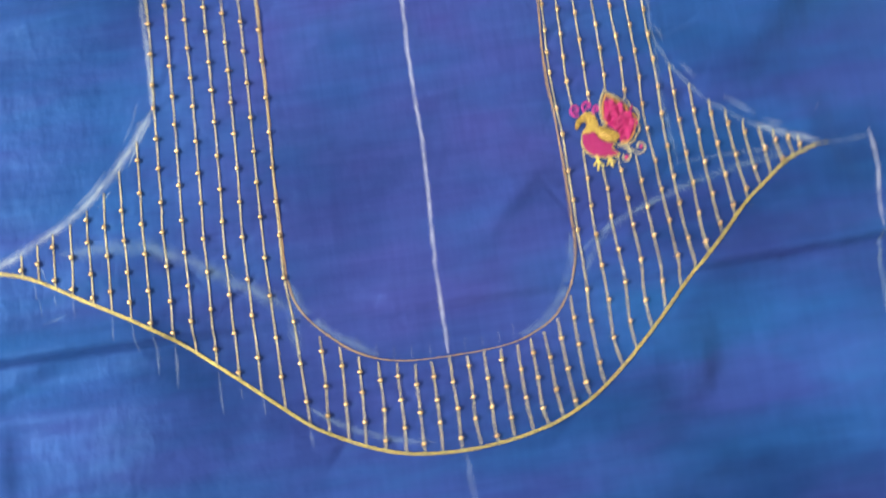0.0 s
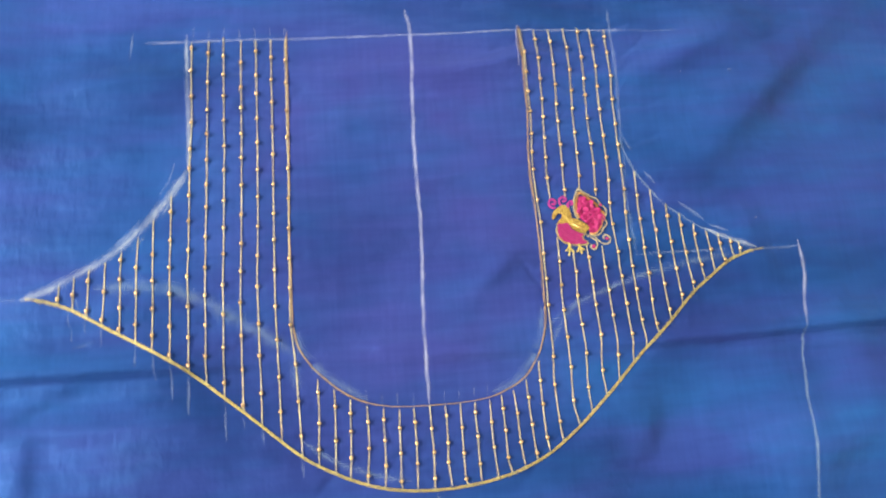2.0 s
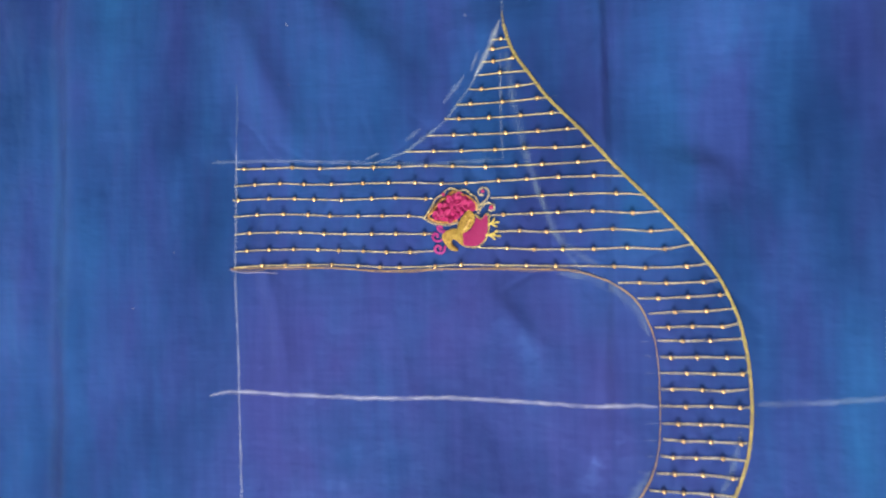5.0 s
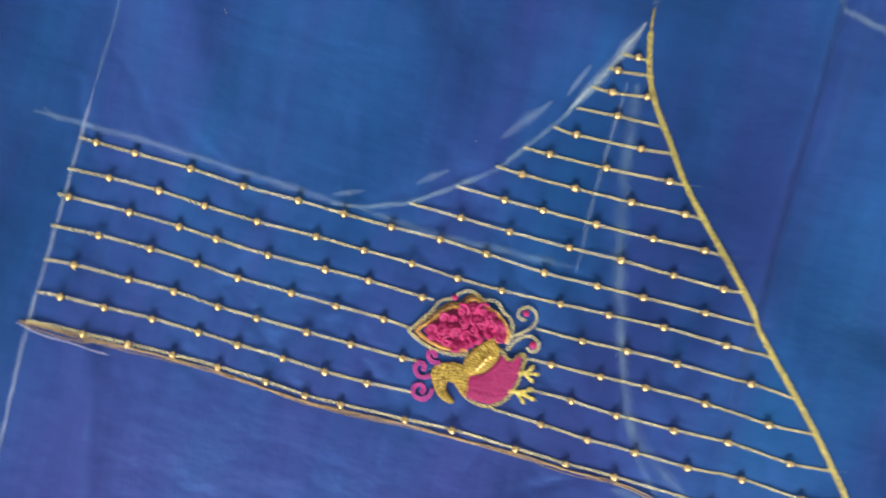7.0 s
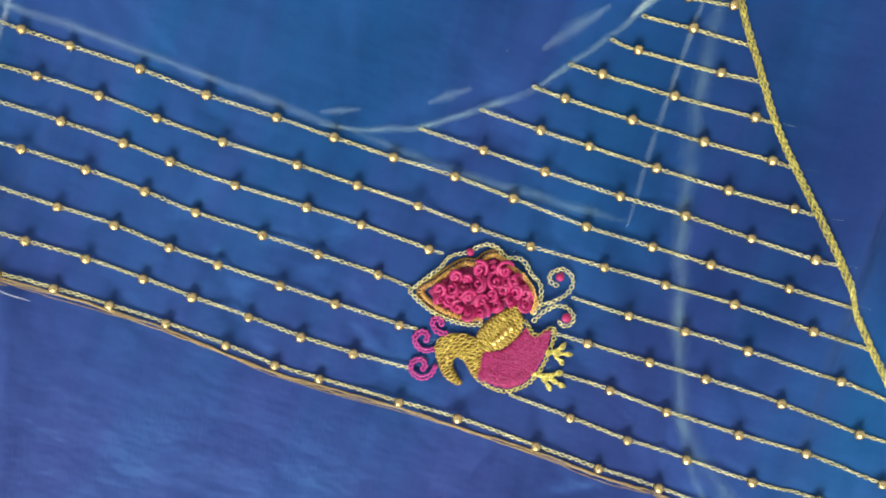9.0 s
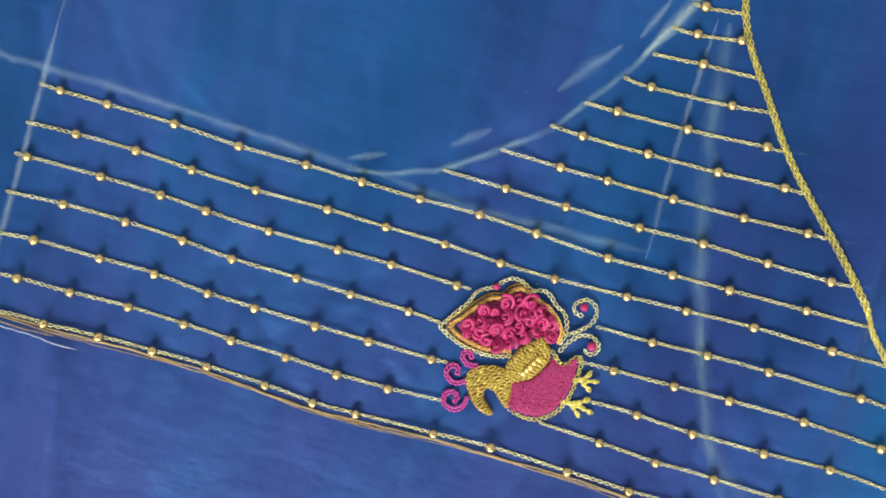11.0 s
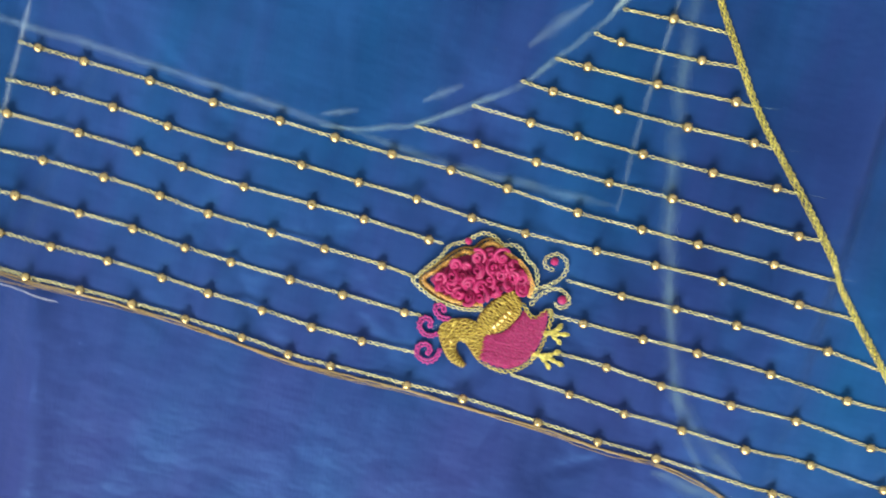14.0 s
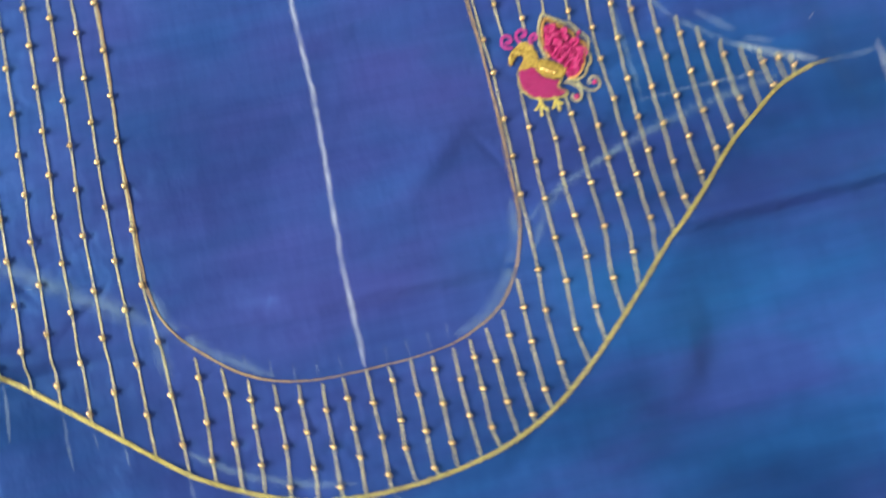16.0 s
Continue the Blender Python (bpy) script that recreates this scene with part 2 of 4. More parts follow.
# soft creases: from, to (metres), half width, height
CREASES = ((-0.080, -0.068, -0.005, -0.062, 0.010, 0.0022), (-0.250, -0.036, -0.150, -0.030, 0.009, 0.0024), (0.030, -0.185, 0.062, -0.160, 0.008, 0.0024), (0.022, -0.031, 0.092, -0.019, 0.006, 0.0018),
           (0.008, -0.192, 0.064, -0.176, 0.015, 0.0018), (-0.030, -0.213, 0.060, -0.229, 0.008, 0.0020), (-0.050, -0.215, -0.012, -0.222, 0.008, 0.0024), (-0.060, -0.115, 0.060, -0.098, 0.010, 0.0018),
           (0.178, -0.116, 0.325, 0.020, 0.021, 0.0075), (0.140, -0.046, 0.270, 0.014, 0.017, 0.0055), (0.190, -0.268, 0.186, -0.232, 0.020, 0.0016),
           (0.128, -0.298, 0.136, -0.262, 0.014, 0.0032), (-0.252, -0.300, -0.250, -0.260, 0.012, 0.0032), (-0.150, -0.300, -0.170, -0.240, 0.040, 0.0040),
           (-0.085, -0.034, 0.075, -0.028, 0.012, 0.0032), (0.235, -0.215, 0.215, -0.135, 0.020, 0.0040), (-0.290, -0.262, -0.215, -0.225, 0.009, 0.0026),
           (0.215, -0.330, 0.300, -0.262, 0.018, 0.0026), (-0.200, -0.330, -0.060, -0.345, 0.013, 0.0024), (0.070, -0.345, 0.200, -0.325, 0.012, 0.0026),
           (-0.070, -0.165, -0.020, -0.150, 0.009, 0.0016), (0.085, -0.050, 0.150, -0.068, 0.007, 0.0012), (0.090, -0.185, 0.160, -0.150, 0.006, 0.0010))


def ease(u):
    u = min(1.0, max(0.0, u))
    return u * u * (3 - 2 * u)


def cloth_z(x, y):
    """Height of the stretched silk at a place, in metres."""
    z = 0.0026 * noise.noise(Vector((x * 7, y * 5, 0.3))) + 0.0013 * noise.noise(Vector((x * 20, y * 11, 4.1)))
    z += 0.0011 * noise.noise(Vector((x * 14, y * 52, 1.7))) + 0.0002 * noise.noise(Vector((x * 60, y * 40, 8.8)))
    z += 0.0013 * noise.noise(Vector((x * 4.0, y * 22.0, 6.2)))
    # ironed fold across the whole width, sharper outside the stitched band
    d = y + 0.2235 + 0.0022 * math.sin(9 * x + 0.6) - 0.010 * max(0.0, x - 0.1)
    deep = 0.0011 + 0.0016 * math.exp(-((x - 0.03) / 0.05) ** 2) + (0.0062 if x > 0 else 0.0048) * min(1.0, max(0.0, (abs(x) - 0.10) / 0.10))
    z += deep * (math.exp(-(d / 0.0125) ** 2) if d > 0 else math.exp(-(d / 0.0044) ** 2))
    z -= 0.4 * deep * math.exp(-((d + 0.016) / 0.010) ** 2) + 0.22 * deep * math.exp(-((d + 0.006) / 0.0026) ** 2)
    # lesser folds that run beside it, out past the points of the collar
    w = min(1.0, max(0.0, (abs(x) - 0.13) / 0.08))
    for c, wide, tall in ((-0.245, 0.007, 0.0022), (-0.292, 0.014, 0.0030), (-0.388, 0.009, 0.0034)):
        z += w * tall * math.exp(-((y - c + 0.012 * math.sin(7 * x + c * 40)) / wide) ** 2)
    # second fold, above the neckline
    d = y - 0.112 + 0.03 * x
    z += 0.0062 * (math.exp(-(d / 0.007) ** 2) if d > 0 else math.exp(-(d / 0.014) ** 2)) - 0.0026 * math.exp(-((d - 0.018) / 0.008) ** 2)
    # slack diagonal drapes beyond the right shoulder
    w = min(1.0, max(0.0, (x - 0.15) / 0.12)) * min(1.0, max(0.0, (y + 0.20) / 0.1))
    z += w * 0.0030 * math.sin((0.55 * x - 0.85 * y) * 52 + 1.2 * noise.noise(Vector((x * 6, y * 6, 9))))
    # slack ripples beyond the right point of the collar
    w = min(1.0, max(0.0, (x - 0.17) / 0.1)) * min(1.0, max(0.0, (-0.16 - y) / 0.08))
    z += w * 0.0022 * math.sin(x * 70 + y * 25 + 2 * noise.noise(Vector((x * 9, y * 9, 2))))
    for xa, ya, xb, yb, wide, tall in CREASES:
        ln = math.hypot(xb - xa, yb - ya)
        u = ((x - xa) * (xb - xa) + (y - ya) * (yb - ya)) / ln / ln
        if -0.3 < u < 1.3:
            d = ((y - ya) * (xb - xa) - (x - xa) * (yb - ya)) / ln + 0.004 * noise.noise(Vector((x * 18, y * 18, tall * 900)))
            end = math.cos(math.pi * (u - 0.5) / 1.6) ** 2
            # steep on one side and slack on the other
            z += tall * end * (math.exp(-(d / wide) ** 2) if d > 0 else math.exp(-(d / (0.62 * wide)) ** 2))
    # slopes added past the shoulders: sinking and rising darken, swelling under the fold brightens
    z -= 0.016 * ease((x - 0.19) / 0.14) * math.exp(-((y - 0.005) / 0.10) ** 2)
    z += 0.006 * ease((-0.20 - x) / 0.14) * math.exp(-((y - 0.005) / 0.10) ** 2)
    z += 0.0085 * (ease((x - 0.15) / 0.10) - ease((x - 0.26) / 0.10)) * math.exp(-((y + 0.28) / 0.07) ** 2)
    # hollow outside the border, sunk in to stand for a hand's shade there
    d, al = 0.72 * (x - 0.106) - 0.69 * (y + 0.259), 0.69 * (x - 0.106) + 0.72 * (y + 0.259)
    z -= 0.010 * ease((d - 0.006) / 0.045) * (1 - ease((d - 0.065) / 0.10)) * math.exp(-((al - 0.005) / 0.065) ** 2)
    # soft vertical slack in the left field
    w = min(1.0, max(0.0, (-0.17 - x) / 0.1))
    z += w * 0.0022 * math.sin(x * 34 - y * 18 + 2 * noise.noise(Vector((x * 5, y * 5, 7))))
    return z


def spline(points, step):
    """Evenly spaced places, in cm, along a smooth line through the knots."""
    p = [Vector(q) for q in points]
    p = [p[0] * 2 - p[1]] + p + [p[-1] * 2 - p[-2]]
    fine = []
    for i in range(1, len(p) - 2):
        a, b, c, d = p[i - 1:i + 3]
        n = max(2, int((c - b).length / 0.04))
        for k in range(n):
            u = k / n
            fine.append(0.5 * ((2 * b) + (c - a) * u + (2 * a - 5 * b + 4 * c - d) * u * u + (3 * b - a - 3 * c + d) * u ** 3))
    fine.append(p[-2])
    lengths = [0.0]
    for a, b in zip(fine, fine[1:]):
        lengths.append(lengths[-1] + (b - a).length)
    count = max(1, round(lengths[-1] / step))
    xs = np.interp(np.linspace(0, lengths[-1], count + 1), lengths, [q.x for q in fine])
    ys = np.interp(np.linspace(0, lengths[-1], count + 1), lengths, [q.y for q in fine])
    return list(zip(xs, ys))


def offset_line(line, d):
    out = []
    for i, (x, y) in enumerate(line):
        a, b = line[max(0, i - 1)], line[min(len(line) - 1, i + 1)]
        tx, ty = b[0] - a[0], b[1] - a[1]
        n = math.hypot(tx, ty) or 1
        out.append((x - ty / n * d, y + tx / n * d))
    return out


def tube(store, path, radius, sides=4, taper=False):
    """Adds a thread along a 3D path (metres) to (verts, faces)."""
    verts, faces = store
    base, n = len(verts), len(path)
    for i, p in enumerate(path):
        a, b = path[max(0, i - 1)], path[min(n - 1, i + 1)]
        t = Vector((b[0] - a[0], b[1] - a[1], b[2] - a[2]))
        t = t.normalized() if t.length > 1e-9 else Vector((1, 0, 0))
        side = t.cross(Vector((0, 0, 1)))
        side = side.normalized() if side.length > 1e-4 else Vector((1, 0, 0))
        up = side.cross(t)
        r = radius * (0.5 if taper and i in (0, n - 1) else 1)
        for k in range(sides):
            w = 2 * math.pi * (k + 0.5) / sides
            q = Vector(p) + side * (math.cos(w) * r) + up * (math.sin(w) * r)
            verts.append((q.x, q.y, q.z))
    for i in range(n - 1):
        for k in range(sides):
            k2 = (k + 1) % sides
            faces.append((base + i * sides + k, base + i * sides + k2, base + (i + 1) * sides + k2, base + (i + 1) * sides + k))
    faces.append(tuple(base + k for k in range(sides))[::-1])
    faces.append(tuple(base + (n - 1) * sides + k for k in range(sides)))


def chain(store, line, width=0.088, radius=0.0165, lift=0.028, link=0.265, seed=0):
    """A row of chain stitches along a line of places in cm."""
    rnd = random.Random(seed)
    pts = spline(line, link)
    n = len(pts) - 1
    for s in (-1, 1):
        path = []
        for i in range(n):
            (x0, y0), (x1, y1) = pts[i], pts[i + 1]
            dx, dy = x1 - x0, y1 - y0
            ln = math.hypot(dx, dy) or 1
            half = width / 2 * rnd.uniform(0.7, 1.25)
            for k in range(4):
                u = k / 4
                o = s * half * (0.22 + math.sin(math.pi * min(1, u * 1.12)) * 0.78)
                x, y = x0 + dx * u - dy / ln * o, y0 + dy * u + dx / ln * o
                path.append((x * CM, y * CM, cloth_z(x * CM, y * CM) + (lift + 0.022 * math.sin(math.pi * u + (0.5 if s > 0 else 0))) * CM))
        x, y = pts[-1]
        path.append((x * CM, y * CM, cloth_z(x * CM, y * CM) + lift * CM))
        tube(store, path, radius * CM)


def plain_thread(store, line, radius=0.035, lift=0.035, step=0.3, wobble=0.0, sides=5, seed=0):
    rnd = random.Random(seed)
    tube(store, [((x + rnd.uniform(-wobble, wobble)) * CM, (y + rnd.uniform(-wobble, wobble)) * CM,
                  cloth_z(x * CM, y * CM) + lift * CM) for x, y in spline(line, step)], radius * CM, sides, True)


# ---------------------------------------------------------------- room
# unseen walls and ceiling, added to close the place and bounce light
Z_FLOOR = -0.42
T = 0.12
X0, X1, Y0, Y1, Z1 = -1.55, 1.7, -1.7, 1.5, 2.45


def wall(name, lo, hi, label):
    ob = part(name, bevelled_box(lo, hi, 0), WALL, None)
    return tagged(ob, label, "wall", kind="structure")


tagged(part("floor", bevelled_box((X0 - T, Y0 - T, Z_FLOOR - 0.1), (X1 + T, Y1 + T, Z_FLOOR), 0), FLOOR, None), "brown floor under the embroidery frame, darkened for shade", "floor", kind="structure")
tagged(part("ceiling", bevelled_box((X0 - T, Y0 - T, Z1), (X1 + T, Y1 + T, Z1 + 0.1), 0), WALL, None), "plain unseen ceiling that bounces light", "ceiling", kind="structure")
wall("wall_east", (X1, Y0 - T, Z_FLOOR), (X1 + T, Y1 + T, Z1), "plain unseen wall that bounces light")
wall("wall_south", (X0, Y0 - T, Z_FLOOR), (X1, Y0, Z1), "plain unseen wall that bounces light")
ya, yb = WINDOW_Y - WINDOW_W / 2, WINDOW_Y + WINDOW_W / 2
za, zb = WINDOW_Z - WINDOW_H / 2, WINDOW_Z + WINDOW_H / 2
west = empty("wall_west", "unseen wall around the window opening", "wall", "structure")
for lo, hi in (((X0 - T, Y0 - T, Z_FLOOR), (X0, ya, Z1)), ((X0 - T, yb, Z_FLOOR), (X0, Y1 + T, Z1)),
               ((X0 - T, ya, Z_FLOOR), (X0, yb, za)), ((X0 - T, ya, zb), (X0, yb, Z1))):
    part("wall_panel", bevelled_box(lo, hi, 0), WALL, west)
win = empty("window_1", "open painted window letting daylight in", "window", "structure")
xa, xb, zc, zd = SIDE_X - SIDE_W / 2, SIDE_X + SIDE_W / 2, SIDE_Z - SIDE_H / 2, SIDE_Z + SIDE_H / 2
north = empty("wall_north", "unseen wall around the added fill window", "wall", "structure")
for lo, hi in (((X0, Y1, Z_FLOOR), (xa, Y1 + T, Z1)), ((xb, Y1, Z_FLOOR), (X1, Y1 + T, Z1)),
               ((xa, Y1, Z_FLOOR), (xb, Y1 + T, zc)), ((xa, Y1, zd), (xb, Y1 + T, Z1))):
    part("wall_panel", bevelled_box(lo, hi, 0), WALL, north)
# unseen window frame around the added fill lamp
win2 = empty("fill_window", "small unseen window added for fill light", "window", "structure")
for lo, hi in (((xa, Y1 + 0.06, zc), (xa + 0.04, Y1 + 0.10, zd)), ((xb - 0.04, Y1 + 0.06, zc), (xb, Y1 + 0.10, zd)),
               ((xa + 0.04, Y1 + 0.06, zc), (xb - 0.04, Y1 + 0.10, zc + 0.04)), ((xa + 0.04, Y1 + 0.06, zd - 0.04), (xb - 0.04, Y1 + 0.10, zd))):
    part("window_frame", bevelled_box(lo, hi, 0.004), WINDOW_PAINT, win2)
for lo, hi in (((X0 - 0.10, ya, za), (X0 - 0.06, ya + 0.04, zb)), ((X0 - 0.10, yb - 0.04, za), (X0 - 0.06, yb, zb)),
               ((X0 - 0.10, ya + 0.04, za), (X0 - 0.06, yb - 0.04, za + 0.04)), ((X0 - 0.10, ya + 0.04, zb - 0.04), (X0 - 0.06, yb - 0.04, zb))):
    part("window_frame", bevelled_box(lo, hi, 0.004), WINDOW_PAINT, win)

# ---------------------------------------------------------------- embroidery frame
BAR_IN, BAR_OUT = -0.4290, -0.5540     # inner and outer edge of the near bar
SKEW = 0.04                            # the near bar and the edge of the silk lie a little askew
frame_ob = empty("embroidery_frame", "cream painted wooden embroidery frame holding the stretched silk", "frame")
for k, (lo, hi) in enumerate((((-0.74, BAR_OUT, -0.016), (0.74, BAR_IN, 0.004)), ((-0.74, 0.535, -0.016), (0.74, 0.61, 0.004)),
                              ((-0.655, BAR_IN - 0.06, -0.052), (-0.60, 0.60, -0.017)), ((0.60, BAR_IN - 0.06, -0.052), (0.655, 0.60, -0.017)))):
    bm = bevelled_box(lo, hi, 0.0095)
    if k == 0:
        for v in bm.verts:
            v.co.y += SKEW * v.co.x
    bar = part("bar", bm, CREAM, frame_ob)
    bar.data.polygons.foreach_set("use_smooth", [True] * len(bar.data.polygons))
for x in (-0.70, 0.70):
    for y in (-0.492 + SKEW * x, 0.572):
        part("leg", bevelled_box((x - 0.025, y - 0.025, Z_FLOOR), (x + 0.025, y + 0.025, -0.0165), 0.005), CREAM, frame_ob)

# ---------------------------------------------------------------- silk
silk = empty("silk_cloth", "shot blue-violet silk stretched flat with chalk pattern lines", "fabric")
CX, CY0, CY1 = 0.585, -0.4250, 0.525
# woven border at the near edge, with a frayed lip
verts, faces = [], []
n = 360
for i in range(n + 1):
    x = -CX + 2 * CX * i / n
    f = 0.0018 * noise.noise(Vector((x * 60, 3.0, 1.0))) + 0.0012 * noise.noise(Vector((x * 14, 5.0, 1.0)))
    z = cloth_z(x, CY0) - 0.017
    ye = CY0 + SKEW * x
    verts += [(x, ye + 0.0005, z + 0.0012), (x, ye - 0.0015 + f * 0.5, z - 0.003), (x, ye - 0.0030 + f, z - 0.009), (x, ye - 0.0035 + f, z - 0.018)]
for i in range(n):
    for k in range(3):
        faces.append((4 * i + k, 4 * i + k + 1, 4 * i + k + 5, 4 * i + k + 4))
mesh_object("selvedge", verts, faces, SELVEDGE, silk, "dark red woven selvedge")

# ---------------------------------------------------------------- chalk marks on the silk
MARKS = [0]


def chalk(mat, width, *knots, fray=0.35, label="", lift=0.012):
    """A chalk stroke, its width in cm, along the knots."""
    MARKS[0] += 1
    line = spline(knots, 0.18) if len(knots) > 1 else knots
    verts, faces = [], []
    for i, (x, y) in enumerate(line):
        a, b = line[max(0, i - 1)], line[min(len(line) - 1, i + 1)]
        tx, ty = b[0] - a[0], b[1] - a[1]
        ln = math.hypot(tx, ty) or 1
        end = min(1.0, 0.25 + 0.15 * min(i, len(line) - 1 - i))
        for s in (-1, 1):
            w = 0.86 * width * end * (1 + fray * noise.noise(Vector((x * 1.6, y * 1.6, MARKS[0] + s * 3.7))))
            px, py = x - ty / ln * w * s, y + tx / ln * w * s
            verts.append((px * CM, py * CM, cloth_z(px * CM, py * CM) + (lift + 0.0012 * (MARKS[0] % 9)) * CM))
    for i in range(len(line) - 1):
        faces.append((2 * i, 2 * i + 1, 2 * i + 3, 2 * i + 2))
    ob = mesh_object("chalk_mark", verts, faces, mat, silk, label)
    uv = ob.data.uv_layers.new(name="stroke").data
    for loop in ob.data.loops:
        uv[loop.index].uv = (0.18 * (loop.vertex_index // 2) + 7.3 * MARKS[0], loop.vertex_index % 2)
    return ob


chalk(CHALK_THIN, 0.15, (-18, -0.16), (-9.7, -0.09), (0, -0.07), (7.7, -0.01), (15.5, -0.09), label="thin white chalk line")
chalk(CHALK_DUST, 0.12, (15.4, -0.08), (17.2, -0.14), (19.2, -0.2))
chalk(CHALK, 0.22, (-0.28, 1.9), (0, -0.09), (-0.3, -7.6), (-0.29, -14.2), (-0.59, -20.4), (-0.63, -25.5), label="white chalk centre line")
chalk(CHALK_FAINT, 0.28, (-0.52, -30.9), (-0.34, -34.1), (-0.04, -38.1), (0.23, -41.0))
chalk(CHALK_FAINT, 0.20, (22.4, -16.9), (25.3, -16.7))
chalk(CHALK, 0.22, (25.3, -16.3), (25.3, -18.9), (24.4, -22.2))
chalk(CHALK_SOFT, 0.20, (24.4, -22.2), (23.8, -26.6), (23.3, -33.0), (23.2, -37.5))
chalk(CHALK_DUST, 0.16, (5.6, -38.1), (0, -38.1), (-4.3, -38.2), (-9.4, -38.5), (-18, -38.9))
chalk(CHALK, 0.20, (-27.5, -16.5), (-27.1, -19), (-26.8, -22.5), (-26.6, -27))
chalk(CHALK_FAINT, 0.18, (-25.2, -17.5), (-27.6, -17.3))
# right armhole
chalk(CHALK_FAINT, 0.20, (14.3, 1.6), (14.3, 0), (14.29, -2.3), (14.2, -4.6), (14.07, -7), (14, -8.4), (14.04, -9.3))
chalk(CHALK_SOFT, 0.15, (13.9, -8.4), (14.04, -9.3), (14.37, -10.2), (14.6, -10.85), (15.44, -12.05), (16.3, -13.2), (17.3, -14), (18.2, -14.7), (19.5, -15.5), (21.2, -16.4), label="white chalk armhole curve")
chalk(CHALK_GREY, 0.30, (18.9, -15.1), (20.4, -15.9), (22.2, -16.7))
chalk(CHALK_FAINT, 0.34, (17.4, -13.2), (19.0, -14.5))
chalk(CHALK_FAINT, 0.32, (15.25, -10.9), (15.97, -11.8))
chalk(CHALK_FAINT, 0.30, (14.2, -8.35), (14.6, -9.3))
chalk(CHALK_FAINT, 0.26, (19.3, -14.9), (20.5, -15.4))
chalk(CHALK_FAINT, 0.2, (14.5, 1.3), (14.2, 0.7))
chalk(CHALK_DUST, 0.24, (13.99, -9.3), (13.82, -12.5), (13.99, -16.7))
chalk(CHALK_FAINT, 0.13, (13.8, -16.73), (16.5, -16.65), (20.3, -16.68))
chalk(CHALK_DUST, 0.40, (20.3, -17.0), (16, -17.7), (11.6, -18.95), (9.0, -20.2), (7.6, -22.2), label="wide rubbed chalk curve")
chalk(CHALK_DUST, 0.22, (13.0, -18.5), (10.7, -19.25), (8.8, -20.1), (7.3, -21.3))
chalk(CHALK_DUST, 0.5, (7.1, -19.8), (6.9, -21.6), (6.1, -23.3), (5.0, -24.4), (3.4, -25.1))
# left armhole
chalk(CHALK_GREY, 0.26, (-15.2, 0.4), (-15.12, -4.8), (-15.1, -8), (-15.2, -9.5))
chalk(CHALK_GREY, 0.46, (-15.2, -9.4), (-16.3, -11.1), (-17.6, -12.7), (-19.2, -14.3), (-20.8, -15.4), (-22.4, -16.3), (-23.9, -16.95), (-25.3, -17.5), label="thick grey chalk armhole curve")
chalk(CHALK_FAINT, 0.18, (-18.1, -12.6), (-18.9, -13.6), (-20, -14.5))
chalk(CHALK_FAINT, 0.16, (-16, -8.9), (-16.5, -10.3), (-17, -11.1))
chalk(CHALK_FAINT, 0.14, (-18.74, 0.6), (-18.9, -1.4))
chalk(CHALK_DUST, 0.75, (-21, -17.0), (-18, -17), (-15.7, -17.5), (-13.3, -18.75), (-11.2, -20.2), (-8.8, -21.8), label="wide rubbed chalk curve")
chalk(CHALK_DUST, 0.5, (-8.75, -20.2), (-8.4, -21.6), (-7.5, -22.75), (-6.3, -23.85), (-4.4, -25.0))
chalk(CHALK_DUST, 0.5, (-8.9, -21.5), (-8.7, -24.5))
chalk(CHALK_DUST, 0.30, (-8.6, -27.2), (-6.6, -28.6), (-4.2, -29.6), (-2, -30.1))
# loose strokes beside the thick curve and at the point of the collar
chalk(CHALK_SOFT, 0.13, (-16.8, -12.6), (-16.2, -11.3))
chalk(CHALK_SOFT, 0.13, (-16.1, -11.2), (-15.3, -9.9))
chalk(CHALK_SOFT, 0.13, (-18.7, -14.7), (-17.9, -13.8))
chalk(CHALK_SOFT, 0.13, (-22.1, -17.5), (-21.8, -18.3))
chalk(CHALK_SOFT, 0.13, (-22.6, -18.0), (-22.5, -18.4))
chalk(CHALK_DUST, 0.12, (-22.3, -19.2), (-22.2, -20.3))
chalk(CHALK_DUST, 0.12, (-22.2, -20.7), (-20.8, -20.3))
# pencil-thin ticks under the left hem and over the neck curve
for x, y, ln in ((-22.5, -18.4, 0.9), (-21.5, -18.9, 0.9), (-20.5, -19.4, 1.3), (-18.4, -20.7, 1.5), (-17.3, -21.4, 1.5),
                 (-16.3, -22, 2.3), (-15.3, -22.7, 2.5), (-13.1, -24.5, 2.4), (-10.9, -26.3, 1.0), (-12.0, -25.6, 0.7), (-8.6, -28.2, 1.2)):
    chalk(CHALK_FAINT, 0.15, (x, y), (x + 0.08, y - ln))
for x, y in ((-7.4, -23.3), (-6.45, -24.0), (-5.5, -24.6), (-4.5, -25.1), (-3.57, -25.5), (-2.6, -25.5), (-1.6, -25.55), (0.34, -25.55), (1.3, -25.5), (2.25, -25.4), (3.1, -25.2)):
    chalk(CHALK_FAINT, 0.10, (x + 0.02, y + 0.8), (x, y))
for x, y in ((13.75, -23.1), (14.65, -22.3), (15.65, -21.4), (16.65, -20.5), (17.55, -19.6), (11.7, -25.1), (9.7, -27.0)):
    chalk(CHALK_DUST, 0.08, (x, y), (x + 0.05, y - 0.42))
for k in range(7):
    chalk(CHALK_FAINT, 0.12, (-8.6 - 1.02 * k, 0.9 - 0.1 * (k % 2)), (-8.62 - 1.02 * k, -0.1))
